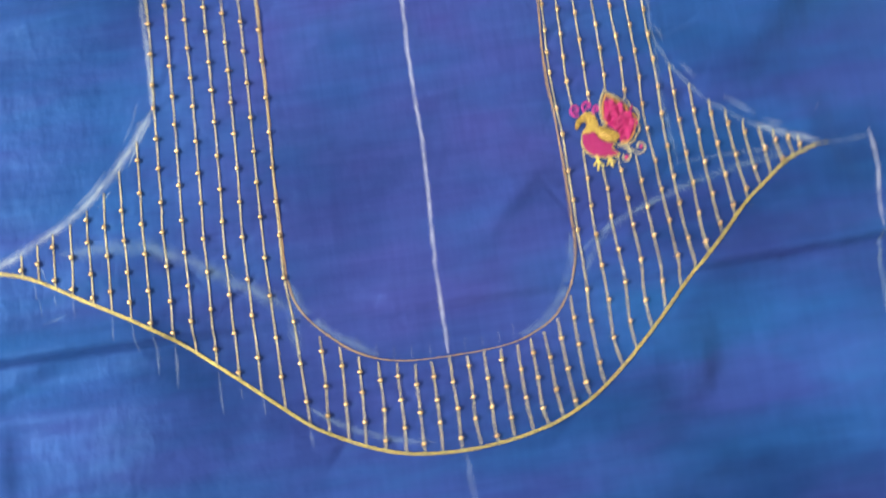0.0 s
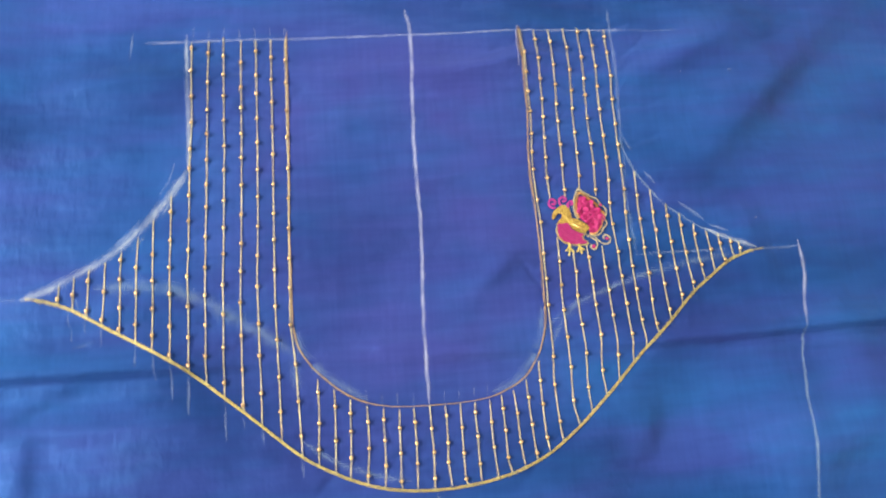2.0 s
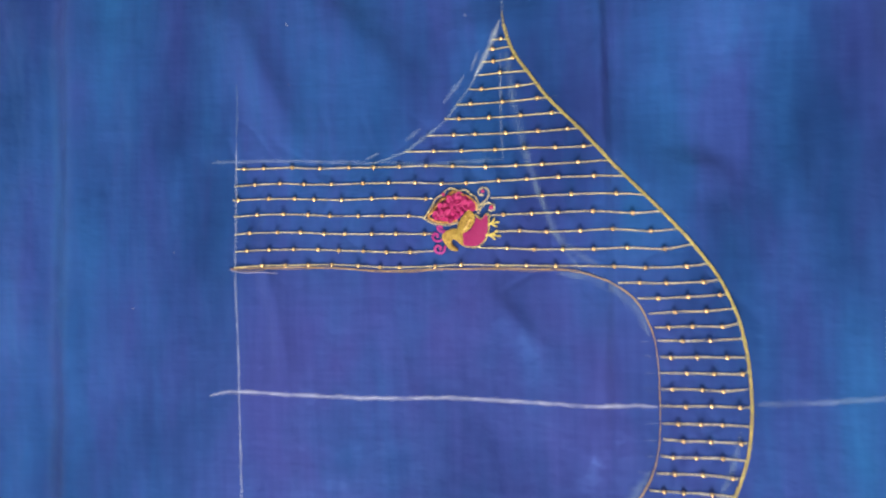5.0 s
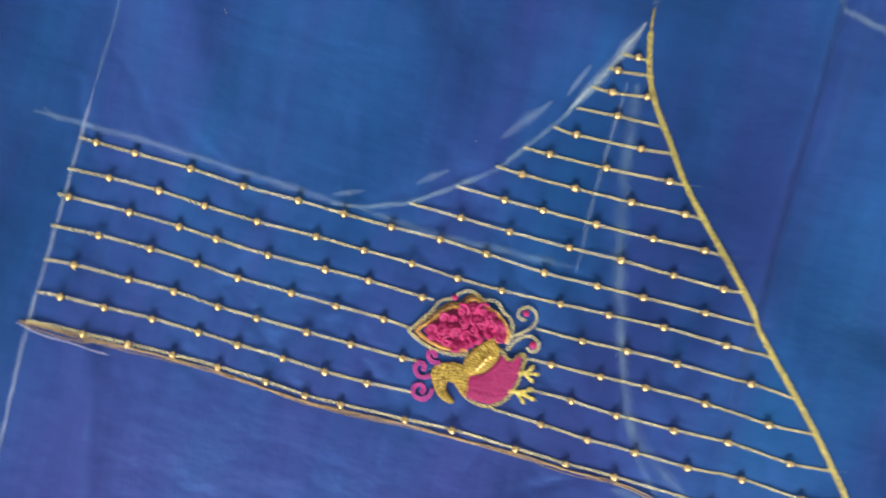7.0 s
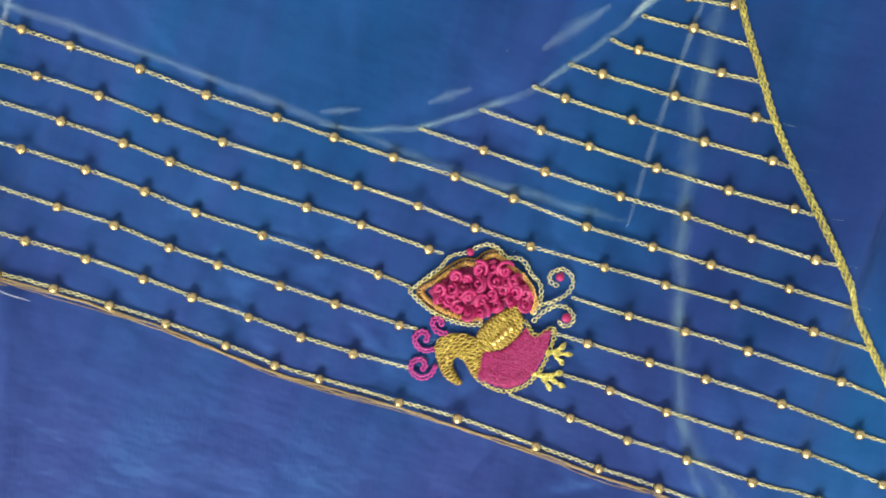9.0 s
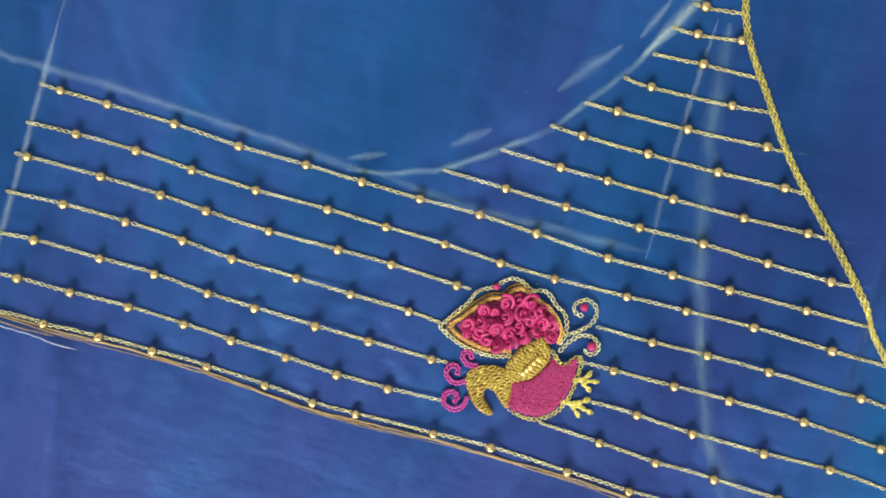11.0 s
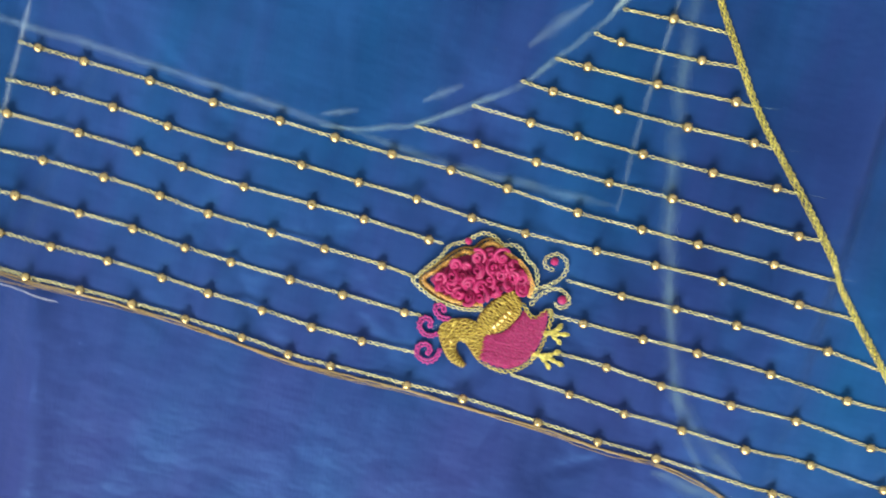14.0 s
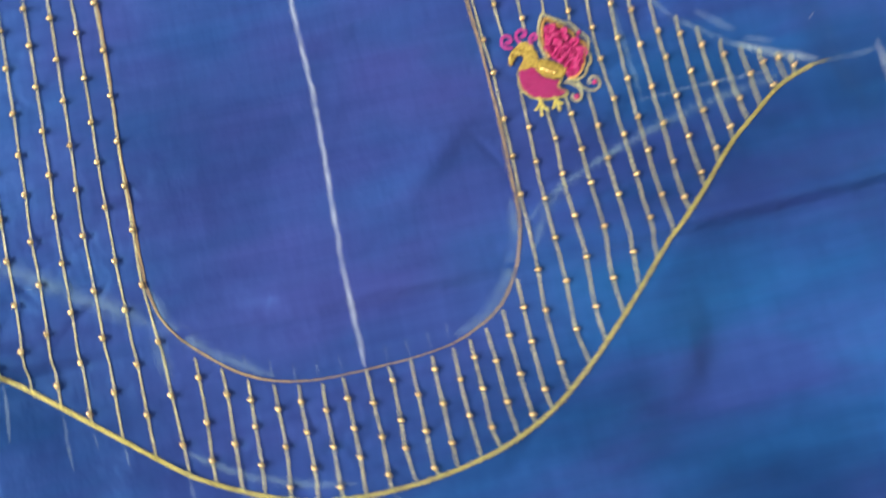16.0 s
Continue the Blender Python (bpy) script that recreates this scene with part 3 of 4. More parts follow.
# white specks and lint on the silk, drawn with the chalk material
for x, y, w in ((22.55, -3.6, 0.24), (22.5, -14.7, 0.2), (18.9, -3.65, 0.14), (5.14, 6.8, 0.2), (8.66, 4.04, 0.14), (12.1, 16.5, 0.22), (17.1, -12.4, 0.06)):
    chalk(CHALK, w, (x, y), (x + 0.8 * w, y + 0.7 * w))
chalk(CHALK, 0.34, (11.1, 22.3), (11.6, 21.9), (11.55, 21.3), (11.2, 20.9), label="curl of white lint")
chalk(CHALK_FAINT, 0.22, (-14.7, 25.8), (-14.9, 24.4), (-15.2, 23.3))

# ---------------------------------------------------------------- stitched neckline
neckline = empty("neckline_embroidery", "gold zari chain-stitch neckline pattern with beaded rows on blue silk", "embroidery")
ROWS = [0]
STITCHED = []


def make_bead_mesh():
    bm = bmesh.new()
    bmesh.ops.create_uvsphere(bm, u_segments=12, v_segments=8, radius=0.00142)
    for v in bm.verts:
        # drilled ends along the thread
        if abs(v.co.z) > 0.00135:
            v.co.z *= 0.80
    bmesh.ops.rotate(bm, verts=bm.verts[:], cent=(0, 0, 0), matrix=Matrix.Rotation(radians(90), 3, "X"))
    me = bpy.data.meshes.new("bead")
    bm.to_mesh(me)
    bm.free()
    me.materials.append(BEAD)
    me.polygons.foreach_set("use_smooth", [True] * len(me.polygons))
    return me


BEAD_MESH = make_bead_mesh()


def row(start, beads, end):
    """One stitched row from start to end (cm), threaded through its beads."""
    ROWS[0] += 1
    store = ([], [])
    chain(store, (start, *beads, end), width=0.073, radius=0.0162, lift=0.015, link=0.20, seed=ROWS[0])
    ob = mesh_object("beaded_thread", *store, ZARI, neckline)
    rnd = random.Random(900 + ROWS[0])
    STITCHED.extend(beads)
    for x, y in beads:
        b = new("bead", BEAD_MESH)
        b.parent = ob
        b.matrix_world = Matrix.Translation((x * CM, y * CM, cloth_z(x * CM, y * CM) + 0.00135)) @ Matrix.Rotation(rnd.uniform(-0.25, 0.25), 4, "Z") @ Matrix.Diagonal((*[rnd.uniform(0.94, 1.05)] * 3, 1))


row((-8.62, -0.11), ((-8.64, -1.7), (-8.66, -3.46), (-8.69, -5.45), (-8.72, -7.36), (-8.75, -9.55), (-8.8, -11.62), (-8.85, -13.73), (-8.89, -15.73), (-8.93, -17.66), (-8.97, -20.05), (-8.75, -22.54), (-8.67, -24.83), (-8.59, -26.91)), (-8.56, -28.13))
row((-9.58, -0.13), ((-9.6, -1.51), (-9.62, -3.23), (-9.65, -4.81), (-9.67, -6.65), (-9.69, -8.54), (-9.74, -10.63), (-9.78, -12.64), (-9.81, -14.47), (-9.84, -16.46), (-9.87, -18.8), (-9.84, -20.92), (-9.8, -23.24), (-9.77, -25.38)), (-9.75, -27.14))
row((-10.59, -0.15), ((-10.6, -1.02), (-10.62, -2.84), (-10.63, -4.18), (-10.65, -5.98), (-10.67, -7.68), (-10.72, -9.59), (-10.76, -11.47), (-10.8, -13.5), (-10.88, -15.46), (-10.95, -17.46), (-10.94, -19.84), (-10.92, -21.87), (-10.9, -24.16)), (-10.89, -26.18))
row((-11.59, -0.17), ((-11.61, -1.87), (-11.64, -3.71), (-11.66, -5.2), (-11.69, -7.06), (-11.73, -8.74), (-11.77, -10.63), (-11.82, -12.63), (-11.87, -14.6), (-11.95, -16.43), (-12.03, -18.41), (-12.02, -20.53), (-12.01, -22.67), (-12, -24.81)), (-11.99, -25.22))
row((-12.74, 0.1), ((-12.75, -1.35), (-12.76, -2.79), (-12.78, -4.32), (-12.8, -6.08), (-12.81, -7.85), (-12.86, -9.56), (-12.91, -11.61), (-12.95, -13.49), (-12.99, -15.22), (-13.08, -17.25), (-13.1, -19.1), (-13.11, -21.2), (-13.13, -23.36)), (-13.14, -24.28))
row((-13.72, -0.21), ((-13.75, -1.08), (-13.81, -3.33), (-13.86, -5.3), (-13.91, -7), (-13.96, -8.79), (-14, -10.47), (-14.04, -12.02), (-14.09, -14.03), (-14.14, -16.05), (-14.19, -17.84), (-14.19, -19.72), (-14.19, -21.7)), (-14.19, -23.4))
row((-14.85, -0.23), ((-14.86, -0.65), (-14.87, -2.41), (-14.88, -4.27), (-14.89, -6.14), (-14.99, -7.98), (-15.07, -9.33), (-15.1, -11.16), (-15.13, -12.92), (-15.17, -14.87), (-15.25, -16.57), (-15.23, -18.47), (-15.22, -20.43), (-15.21, -22.19)), (-15.21, -22.6))
row((-16.23, -11.15), ((-16.25, -12.24), (-16.28, -14.17), (-16.32, -15.95), (-16.33, -17.63), (-16.33, -19.68), (-16.32, -21.48)), (-16.32, -21.82))
row((-17.34, -12.72), ((-17.36, -15.03), (-17.37, -16.73), (-17.37, -18.5), (-17.38, -20.18)), (-17.38, -21.11))
row((-18.28, -13.86), ((-18.35, -15.82), (-18.38, -17.43), (-18.39, -19.43)), (-18.39, -20.51))
row((-19.28, -14.73), ((-19.3, -15.27), (-19.35, -16.53), (-19.36, -18.3), (-19.37, -19.63)), (-19.38, -19.94))
row((-20.25, -15.37), ((-20.32, -17.23), (-20.44, -18.98)), (-20.46, -19.26))
row((-21.23, -15.79), ((-21.27, -16.5), (-21.36, -18.34)), (-21.38, -18.72))
row((-22.13, -16.25), ((-22.18, -17.31),), (-22.23, -18.26))
row((-23.03, -16.7), ((-23.07, -17.54),), (-23.08, -17.89))
row((-7.46, -23.52), ((-7.46, -24.35), (-7.47, -26.24), (-7.57, -27.81)), (-7.58, -28.75))
row((-6.48, -24.22), ((-6.46, -25.3), (-6.52, -27.36)), (-6.61, -29.27))
row((-5.51, -24.93), ((-5.54, -25.76), (-5.57, -26.86), (-5.64, -28.46)), (-5.74, -29.70))
row((-4.5, -25.36), ((-4.5, -26.38), (-4.52, -27.96), (-4.68, -29.6)), (-4.71, -30.1))
row((-3.48, -25.6), ((-3.53, -26.31), (-3.54, -27.58), (-3.56, -29.08)), (-3.67, -30.4))
row((-2.51, -25.78), ((-2.58, -26.89), (-2.61, -28.42), (-2.68, -30.08)), (-2.65, -30.56))
row((-1.62, -25.76), ((-1.61, -26.62), (-1.61, -27.88), (-1.64, -29.09)), (-1.71, -30.59))
row((-0.6, -25.61), ((-0.61, -27.05), (-0.57, -28.5), (-0.64, -30.06)), (-0.64, -30.72))
row((0.34, -25.74), ((0.38, -26.32), (0.35, -28.01), (0.28, -29.16)), (0.41, -30.59))
row((1.31, -25.65), ((1.3, -27.14), (1.28, -28.69), (1.28, -30.24)), (1.46, -30.60))
row((2.25, -25.68), ((2.21, -26.27), (2.23, -27.74), (2.22, -29.41)), (2.24, -30.42))
row((3.19, -25.56), ((3.17, -26.94), (3.19, -28.48)), (3.3, -30.35))
row((3.95, -25.35), ((3.97, -26.16), (4.01, -27.52), (4, -29.17)), (4.18, -30.08))
row((4.75, -25.07), ((4.84, -26.53), (4.89, -28.3)), (5.03, -29.81))
row((5.64, -24.47), ((5.64, -25.6), (5.71, -27.29), (5.81, -29.05)), (5.86, -29.42))
row((6.55, -23.32), ((6.54, -24.58), (6.51, -26.07), (6.57, -28.15)), (6.69, -28.97))
row((7.73, 0.07), ((7.84, -1.86), (7.84, -3.28), (7.84, -4.72), (7.84, -6.23), (7.75, -7.84), (7.64, -9.19), (7.62, -10.38), (7.66, -12.55), (7.73, -14.14), (7.67, -16.32), (7.63, -18.05), (7.59, -19.76), (7.52, -23.14), (7.42, -24.91), (7.48, -27.23)), (7.6, -28.39))
row((12.79, 0.08), ((12.85, -1.32), (12.87, -2.98), (12.78, -4.51), (12.73, -6.28), (12.75, -8.21), (12.73, -9.82), (12.71, -11.44), (12.62, -13.01), (12.61, -14.52), (12.69, -16.48), (12.74, -18.14), (12.82, -20), (12.8, -22.05)), (12.78, -23.83))
row((13.86, -0.02), ((13.84, -0.63), (13.83, -1.94), (13.82, -3.8), (13.72, -5.54), (13.73, -7.36), (13.7, -8.89), (13.69, -10.48), (13.71, -12.11), (13.64, -13.71), (13.54, -15.7), (13.57, -17.5), (13.6, -19.07), (13.64, -21.15)), (13.68, -22.94))
row((8.7, 0.01), ((8.76, -0.81), (8.8, -2.28), (8.8, -3.8), (8.76, -5.34), (8.69, -6.66), (8.63, -8.18), (8.55, -9.61), (8.52, -11.03)), (8.58, -12.56))
row((9.77, 0.04), ((9.85, -0.96), (9.86, -2.77), (9.84, -4.24), (9.73, -5.74), (9.69, -7.04), (9.66, -8.71), (9.64, -10.19), (9.61, -11.94)), (9.63, -12.44))
row((10.88, 0.13), ((10.97, -1.46), (10.98, -3.17), (10.91, -4.74), (10.8, -6.13), (10.77, -7.9), (10.74, -9.4), (10.71, -11.01)), (10.62, -11.94))
row((11.92, 0.17), ((11.92, -0.22), (11.95, -2.23), (11.91, -3.88), (11.84, -5.14), (11.77, -6.88), (11.8, -8.76), (11.81, -10.22), (11.73, -12.05)), (11.73, -12.46))
row((8.73, -15.24), ((8.67, -16.92), (8.58, -18.52), (8.56, -20.18), (8.55, -21.97), (8.6, -23.89), (8.49, -26)), (8.75, -27.57))
row((9.67, -16.41), ((9.69, -17.67), (9.6, -19.27), (9.63, -21.22), (9.69, -23.08), (9.54, -25.25)), (9.64, -26.76))
row((10.64, -15.66), ((10.67, -16.73), (10.71, -18.4), (10.74, -19.94), (10.76, -21.96), (10.61, -24.23)), (10.68, -25.77))
row((11.68, -15.96), ((11.69, -17.5), (11.75, -19.03), (11.78, -20.72), (11.77, -23.31)), (11.64, -24.93))
row((14.58, -10.85), ((14.57, -12.59), (14.54, -14.26), (14.54, -16.28), (14.59, -18.03), (14.56, -19.83), (14.55, -21.49)), (14.6, -22.07))
row((15.52, -12.18), ((15.5, -13.82), (15.5, -15.11), (15.51, -16.93), (15.54, -18.85), (15.61, -20.58)), (15.61, -21.13))
row((16.49, -13.26), ((16.45, -14.15), (16.47, -15.95), (16.51, -17.85), (16.59, -19.65)), (16.59, -20.23))
row((17.31, -13.97), ((17.32, -14.85), (17.37, -16.76), (17.48, -18.85)), (17.49, -19.34))
row((18.22, -14.78), ((18.17, -15.52), (18.27, -17.68)), (18.38, -18.77))
row((19.01, -15.33), ((19.1, -16.65),), (19.14, -18.21))
row((19.79, -15.6), ((19.78, -16.27), (19.93, -17.41)), (19.9, -17.44))
row((20.51, -15.96), ((20.48, -16.24),), (20.60, -17.29))
row((21.03, -16.23), ((21.04, -16.75),), (21.04, -17.14))

# ---------------------------------------------------------------- silk sheet, finer where it is stitched
PUCKERS = collections.defaultdict(list)
for x, y in STITCHED:
    for i in range(-1, 2):
        for j in range(-1, 2):
            PUCKERS[math.floor(x) + i, math.floor(y) + j].append((x, y))

# short slack pulls across the stitched bands
PULLS = collections.defaultdict(list)
rnd = random.Random(31)
for _ in range(240):
    u = rnd.uniform(0, 1)
    if u < 0.55:
        x, y = rnd.uniform(6.5, 16), rnd.uniform(-22, 1)
    elif u < 0.85:
        x, y = rnd.uniform(-17, -8), rnd.uniform(-24, 0)
    else:
        x, y = rnd.uniform(-9, 9), rnd.uniform(-31, -25)
    pull = (x, y, rnd.gauss(0.25, 0.55), rnd.uniform(0.7, 2.0), rnd.uniform(0.16, 0.42), rnd.uniform(0.00025, 0.0007))
    for i in range(-3, 4):
        for j in range(-3, 4):
            PULLS[math.floor(x) + i, math.floor(y) + j].append(pull)


def pucker_z(x, y):
    """Dents from the tight thread, set on each bead's shadow side to deepen it."""
    z, u, v = 0.0, x / CM, y / CM
    for bx, by in PUCKERS.get((math.floor(u), math.floor(v)), ()):
        k = noise.noise(Vector((bx * 3.1, by * 2.3, 1.5)))
        dx, dy = u - bx - 0.15, v - by + 0.03
        a = 0.35 + 0.5 * k
        p, q = dx * math.cos(a) - dy * math.sin(a), dx * math.sin(a) + dy * math.cos(a)
        z -= (0.00036 + 0.00025 * k) * math.exp(-(p / 0.20) ** 2 - (q / 0.17) ** 2)
    for px, py, a, long, wide, deep in PULLS.get((math.floor(u), math.floor(v)), ()):
        dx, dy = u - px, v - py
        p, q = dx * math.cos(a) + dy * math.sin(a), -dx * math.sin(a) + dy * math.cos(a) + 0.12 * math.sin(2.1 * dx)
        z -= deep * math.exp(-(p / long) ** 2 - (q / wide) ** 2)
    return z


def graded(lo, fine_lo, fine_hi, hi, fine, coarse):
    out = list(np.arange(lo, fine_lo, coarse)) + list(np.arange(fine_lo, fine_hi, fine)) + list(np.arange(fine_hi, hi, coarse))
    return [float(v) for v in out] + [hi]


xs, ys = graded(-CX, -0.265, 0.235, CX, 0.0011, 0.0045), graded(CY0, -0.31, 0.005, CY1, 0.0011, 0.0045)
verts = []
for y in ys:
    drop = max(0.0, (CY0 + 0.065 - y) / 0.065)
    askew = SKEW * min(1.0, max(0.0, (-0.35 - y) / (-0.35 - CY0)))
    for x in xs:
        verts.append((x, y + askew * x, cloth_z(x, y) + pucker_z(x, y) - 0.017 * drop ** 2.2))
w = len(xs)
faces = [(j * w + i, j * w + i + 1, (j + 1) * w + i + 1, (j + 1) * w + i) for j in range(len(ys) - 1) for i in range(w - 1)]
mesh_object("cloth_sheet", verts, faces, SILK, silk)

# outer border: three chain rows side by side
HEM = ((-25.0, -17.4), (-23.7, -17.7), (-22.3, -18.25), (-19.8, -19.75), (-17.5, -21.1), (-15.2, -22.6), (-13.1, -24.3), (-11, -26.1),
       (-8.8, -28.0), (-7.4, -28.9), (-5.7, -29.75), (-4, -30.35), (-2.3, -30.65), (-0.6, -30.75), (1.1, -30.68), (3.0, -30.42), (4.8, -29.95),
       (6.8, -29.02), (8.78, -27.58), (10.65, -25.9), (12.2, -24.42), (13.76, -22.9), (15.6, -21.26), (17.46, -19.48), (18.85, -18.45), (19.8, -17.75), (20.65, -17.29), (21.8, -16.94), (22.7, -16.83))
hem_line = spline(HEM, 0.2)
for k, d in enumerate((-0.050, 0.0, 0.050)):
    store = ([], [])
    cut = hem_line if k == 1 else hem_line[3:-4]
    chain(store, offset_line(cut, d), width=0.066, radius=0.0165, lift=0.034, link=0.22, seed=500 + k)
    mesh_object("border_cord", *store, ZARI_DEEP, neckline, "deep gold chain-stitched border")
# bronze outline of the neck opening, laid beside the inner rows
NECK_R = ((7.67, 0.3), (7.71, -0.8), (7.72, -2.2), (7.7, -3.8), (7.68, -6.2), (7.49, -8.2), (7.43, -9.5), (7.45, -11.3), (7.5, -12.6), (7.49, -14.2), (7.51, -16.4), (7.42, -18.3), (7.42, -19.7))
NECK = ((7.42, -19.7), (7.33, -20.7), (6.95, -22.1), (6.4, -23.3), (5.6, -24.3), (4.5, -24.95), (3.1, -25.42), (1.2, -25.6), (-0.7, -25.62), (-2.7, -25.56),
        (-4.4, -25.2), (-5.8, -24.5), (-7.0, -23.5), (-7.85, -22.6), (-8.5, -21.5), (-8.82, -20.1))
NECK_L = ((-8.82, -20.1), (-8.80, -17), (-8.78, -13), (-8.64, -9), (-8.56, -5), (-8.5, 0.1))
for k, line in enumerate((NECK_R, NECK, NECK_L)):
    store = ([], [])
    plain_thread(store, line, 0.026, 0.022, 0.25, 0.014, seed=40 + k)
    plain_thread(store, [(x - 0.05 + 0.03 * math.sin(1.3 * y), y) for x, y in line], 0.019, 0.020, 0.25, 0.016, seed=60 + k)
    plain_thread(store, [(x - 0.09 + 0.04 * math.sin(0.9 * y + 2), y) for x, y in line], 0.010, 0.014, 0.25, 0.014, seed=70 + k)
    mesh_object("neck_outline", *store, BRONZE, neckline, "dull bronze outline thread")
for k, line in enumerate((((7.6, 0.35), (7.4, -0.6), (7.42, -1.9), (7.36, -2.8)), ((7.55, 0.1), (7.5, -1.2), (7.6, -2.2)), ((-8.5, 0.05), (-8.45, 0.5)))):
    store = ([], [])
    plain_thread(store, line, 0.018, 0.045, 0.2, 0.01, seed=80 + k)
    mesh_object("loose_thread", *store, BRONZE if k else WHITE_THREAD, neckline, "loose thread end")

# ---------------------------------------------------------------- embroidered motif
motif = empty("embroidered_motif", "raised magenta and gold thread motif sewn between the beaded rows", "embroidery")


def inside(poly, x, y):
    hit = False
    for (xa, ya), (xb, yb) in zip(poly, poly[1:] + poly[:1]):
        if (ya > y) != (yb > y) and x < (xb - xa) * (y - ya) / (yb - ya) + xa:
            hit = not hit
    return hit


def closed(poly, step=0.12):
    return spline(list(poly) + [poly[0]], step)


def pad(name, poly, mat, height, label=""):
    """A low stuffed cushion under a filled area (cm)."""
    rim = closed(poly, 0.12)[:-1]
    cx, cy = sum(p[0] for p in rim) / len(rim), sum(p[1] for p in rim) / len(rim)
    bm = bmesh.new()
    top = [bm.verts.new((x * CM, y * CM, cloth_z(x * CM, y * CM) + 0.0002)) for x, y in rim]
    face = bm.faces.new(top)
    bmesh.ops.triangulate(bm, faces=[face])
    bmesh.ops.subdivide_edges(bm, edges=bm.edges[:], cuts=2, use_grid_fill=True)
    edge = [v for v in bm.verts if any(len(e.link_faces) == 1 for e in v.link_edges)]
    marks = {v.index: v.co.copy() for v in edge}
    rims = list(marks.values())
    for v in bm.verts:
        d = min((v.co.xy - r.xy).length for r in rims)
        v.co.z += height * CM * min(1.0, d / 0.0016) ** 0.6
    bmesh.ops.recalc_face_normals(bm, faces=bm.faces[:])
    for f in bm.faces:
        f.smooth = True
        if f.normal.z < 0:
            f.normal_flip()
    return part(name, bm, mat, motif, label)


def fill(name, poly, mat, angle, gap, height, label="", link=0.16, width=0.085, seed=0, radius=0.022):
    """Rows of chain stitch across a filled area, leaning at an angle."""
    poly = closed(poly, 0.12)[:-1]
    c, s = math.cos(radians(angle)), math.sin(radians(angle))
    turned = [(x * c + y * s, -x * s + y * c) for x, y in poly]
    lo, hi = min(q[1] for q in turned), max(q[1] for q in turned)
    ua, ub = min(q[0] for q in turned), max(q[0] for q in turned)
    store = ([], [])
    v, k = lo + gap * 0.5, 0
    while v < hi:
        run, u = [], ua
        while u < ub + 0.06:
            bow = v + 0.07 * math.sin((u - ua) * 2.6) + 0.03 * noise.noise(Vector((u * 7, v * 7, seed)))
            x, y = u * c - bow * s, u * s + bow * c
            if inside(poly, x, y):
                run.append((x, y))
            elif run:
                if len(run) > 2:
                    chain(store, [run[0], run[len(run) // 2], run[-1]], width, radius, height, link, seed + k)
                run = []
            u += 0.04
        v += gap
        k += 1
    # stray stitches laid over the rows
    rnd = random.Random(seed + 1)
    for _ in range(70):
        u, w = rnd.uniform(ua, ub), rnd.uniform(lo, hi)
        a, ln = radians(angle + rnd.uniform(-38, 38)), rnd.uniform(0.07, 0.13)
        x, y = u * c - w * s, u * s + w * c
        ends = [(x - ln * math.cos(a), y - ln * math.sin(a)), (x + ln * math.cos(a), y + ln * math.sin(a))]
        if all(inside(poly, *q) for q in ends):
            plain_thread(store, ends, radius * 1.1, height + 0.035, 0.08, 0.006, 4, seed + int(u * 900))
    return tagged(mesh_object(name, *store, mat, motif, label), kind="stuff")


def stroke(name, knots, mat, label="", width=0.095, radius=0.020, lift=0.05, link=0.15, seed=0):
    store = ([], [])
    chain(store, knots, width, radius, lift, link, seed)
    return mesh_object(name, *store, mat, motif, label)


WING = ((10.67, -12.37), (11.37, -12.85), (11.68, -13.31), (12.0, -13.77), (11.96, -14.34), (11.62, -14.86), (11.21, -15.1), (10.96, -14.9), (10.95, -14.5), (10.7, -14.2), (10.42, -13.9), (10.34, -13.36), (10.42, -12.76))
SHOULDER = ((11.09, -14.66), (10.77, -14.95), (10.41, -15.01), (9.97, -14.81), (9.66, -14.42), (9.65, -14.08), (10.01, -13.93), (10.56, -14.17))
NECK_FILL = ((9.27, -12.98), (9.52, -13.0), (9.74, -13.21), (9.9, -13.64), (9.84, -14.08), (9.62, -14.27), (8.91, -14.34), (8.87, -14.19), (9.14, -13.89), (9.25, -13.69), (9.12, -13.55), (8.89, -13.68), (8.62, -14.0), (8.53, -13.78), (8.69, -13.41), (8.95, -13.18))
BODY = ((9.61, -14.24), (9.81, -14.7), (10.35, -15.02), (10.6, -15.1), (10.4, -15.37), (10.75, -15.7), (10.19, -15.78), (9.57, -15.7), (9.08, -15.44), (8.86, -15.05), (8.86, -14.57), (8.92, -14.34))
pad("wing_pad", WING, MAGENTA_DEEP, 0.025)
pad("body_pad", BODY, MAGENTA, 0.05)
fill("body_fill", BODY, PINK, 60, 0.088, 0.085, "bright pink filled stitches", seed=10, radius=0.0165)
pad("shoulder_pad", SHOULDER, PAD_BROWN, 0.07)
fill("shoulder_fill", SHOULDER, FILL_GOLD, 65, 0.100, 0.10, "gold filled stitches", link=0.24, width=0.085, radius=0.0140, seed=30)
pad("neck_pad", NECK_FILL, PAD_BROWN, 0.04)
fill("neck_fill", NECK_FILL, FILL_GOLD, -50, 0.110, 0.07, "gold filled stitches", link=0.24, width=0.095, radius=0.0140, seed=50)

# magenta rosettes: curled bullion knots packed over the wing
rnd = random.Random(5)
spots, wing_rim = [], closed(WING, 0.12)
for _ in range(6000):
    x, y = rnd.uniform(10.3, 12.1), rnd.uniform(-15.15, -12.3)
    if inside(wing_rim[:-1], x, y) and all(math.hypot(x - a, y - b) > 0.262 for a, b in spots):
        if min(math.hypot(x - a, y - b) for a, b in wing_rim) > 0.125:
            spots.append((x, y))
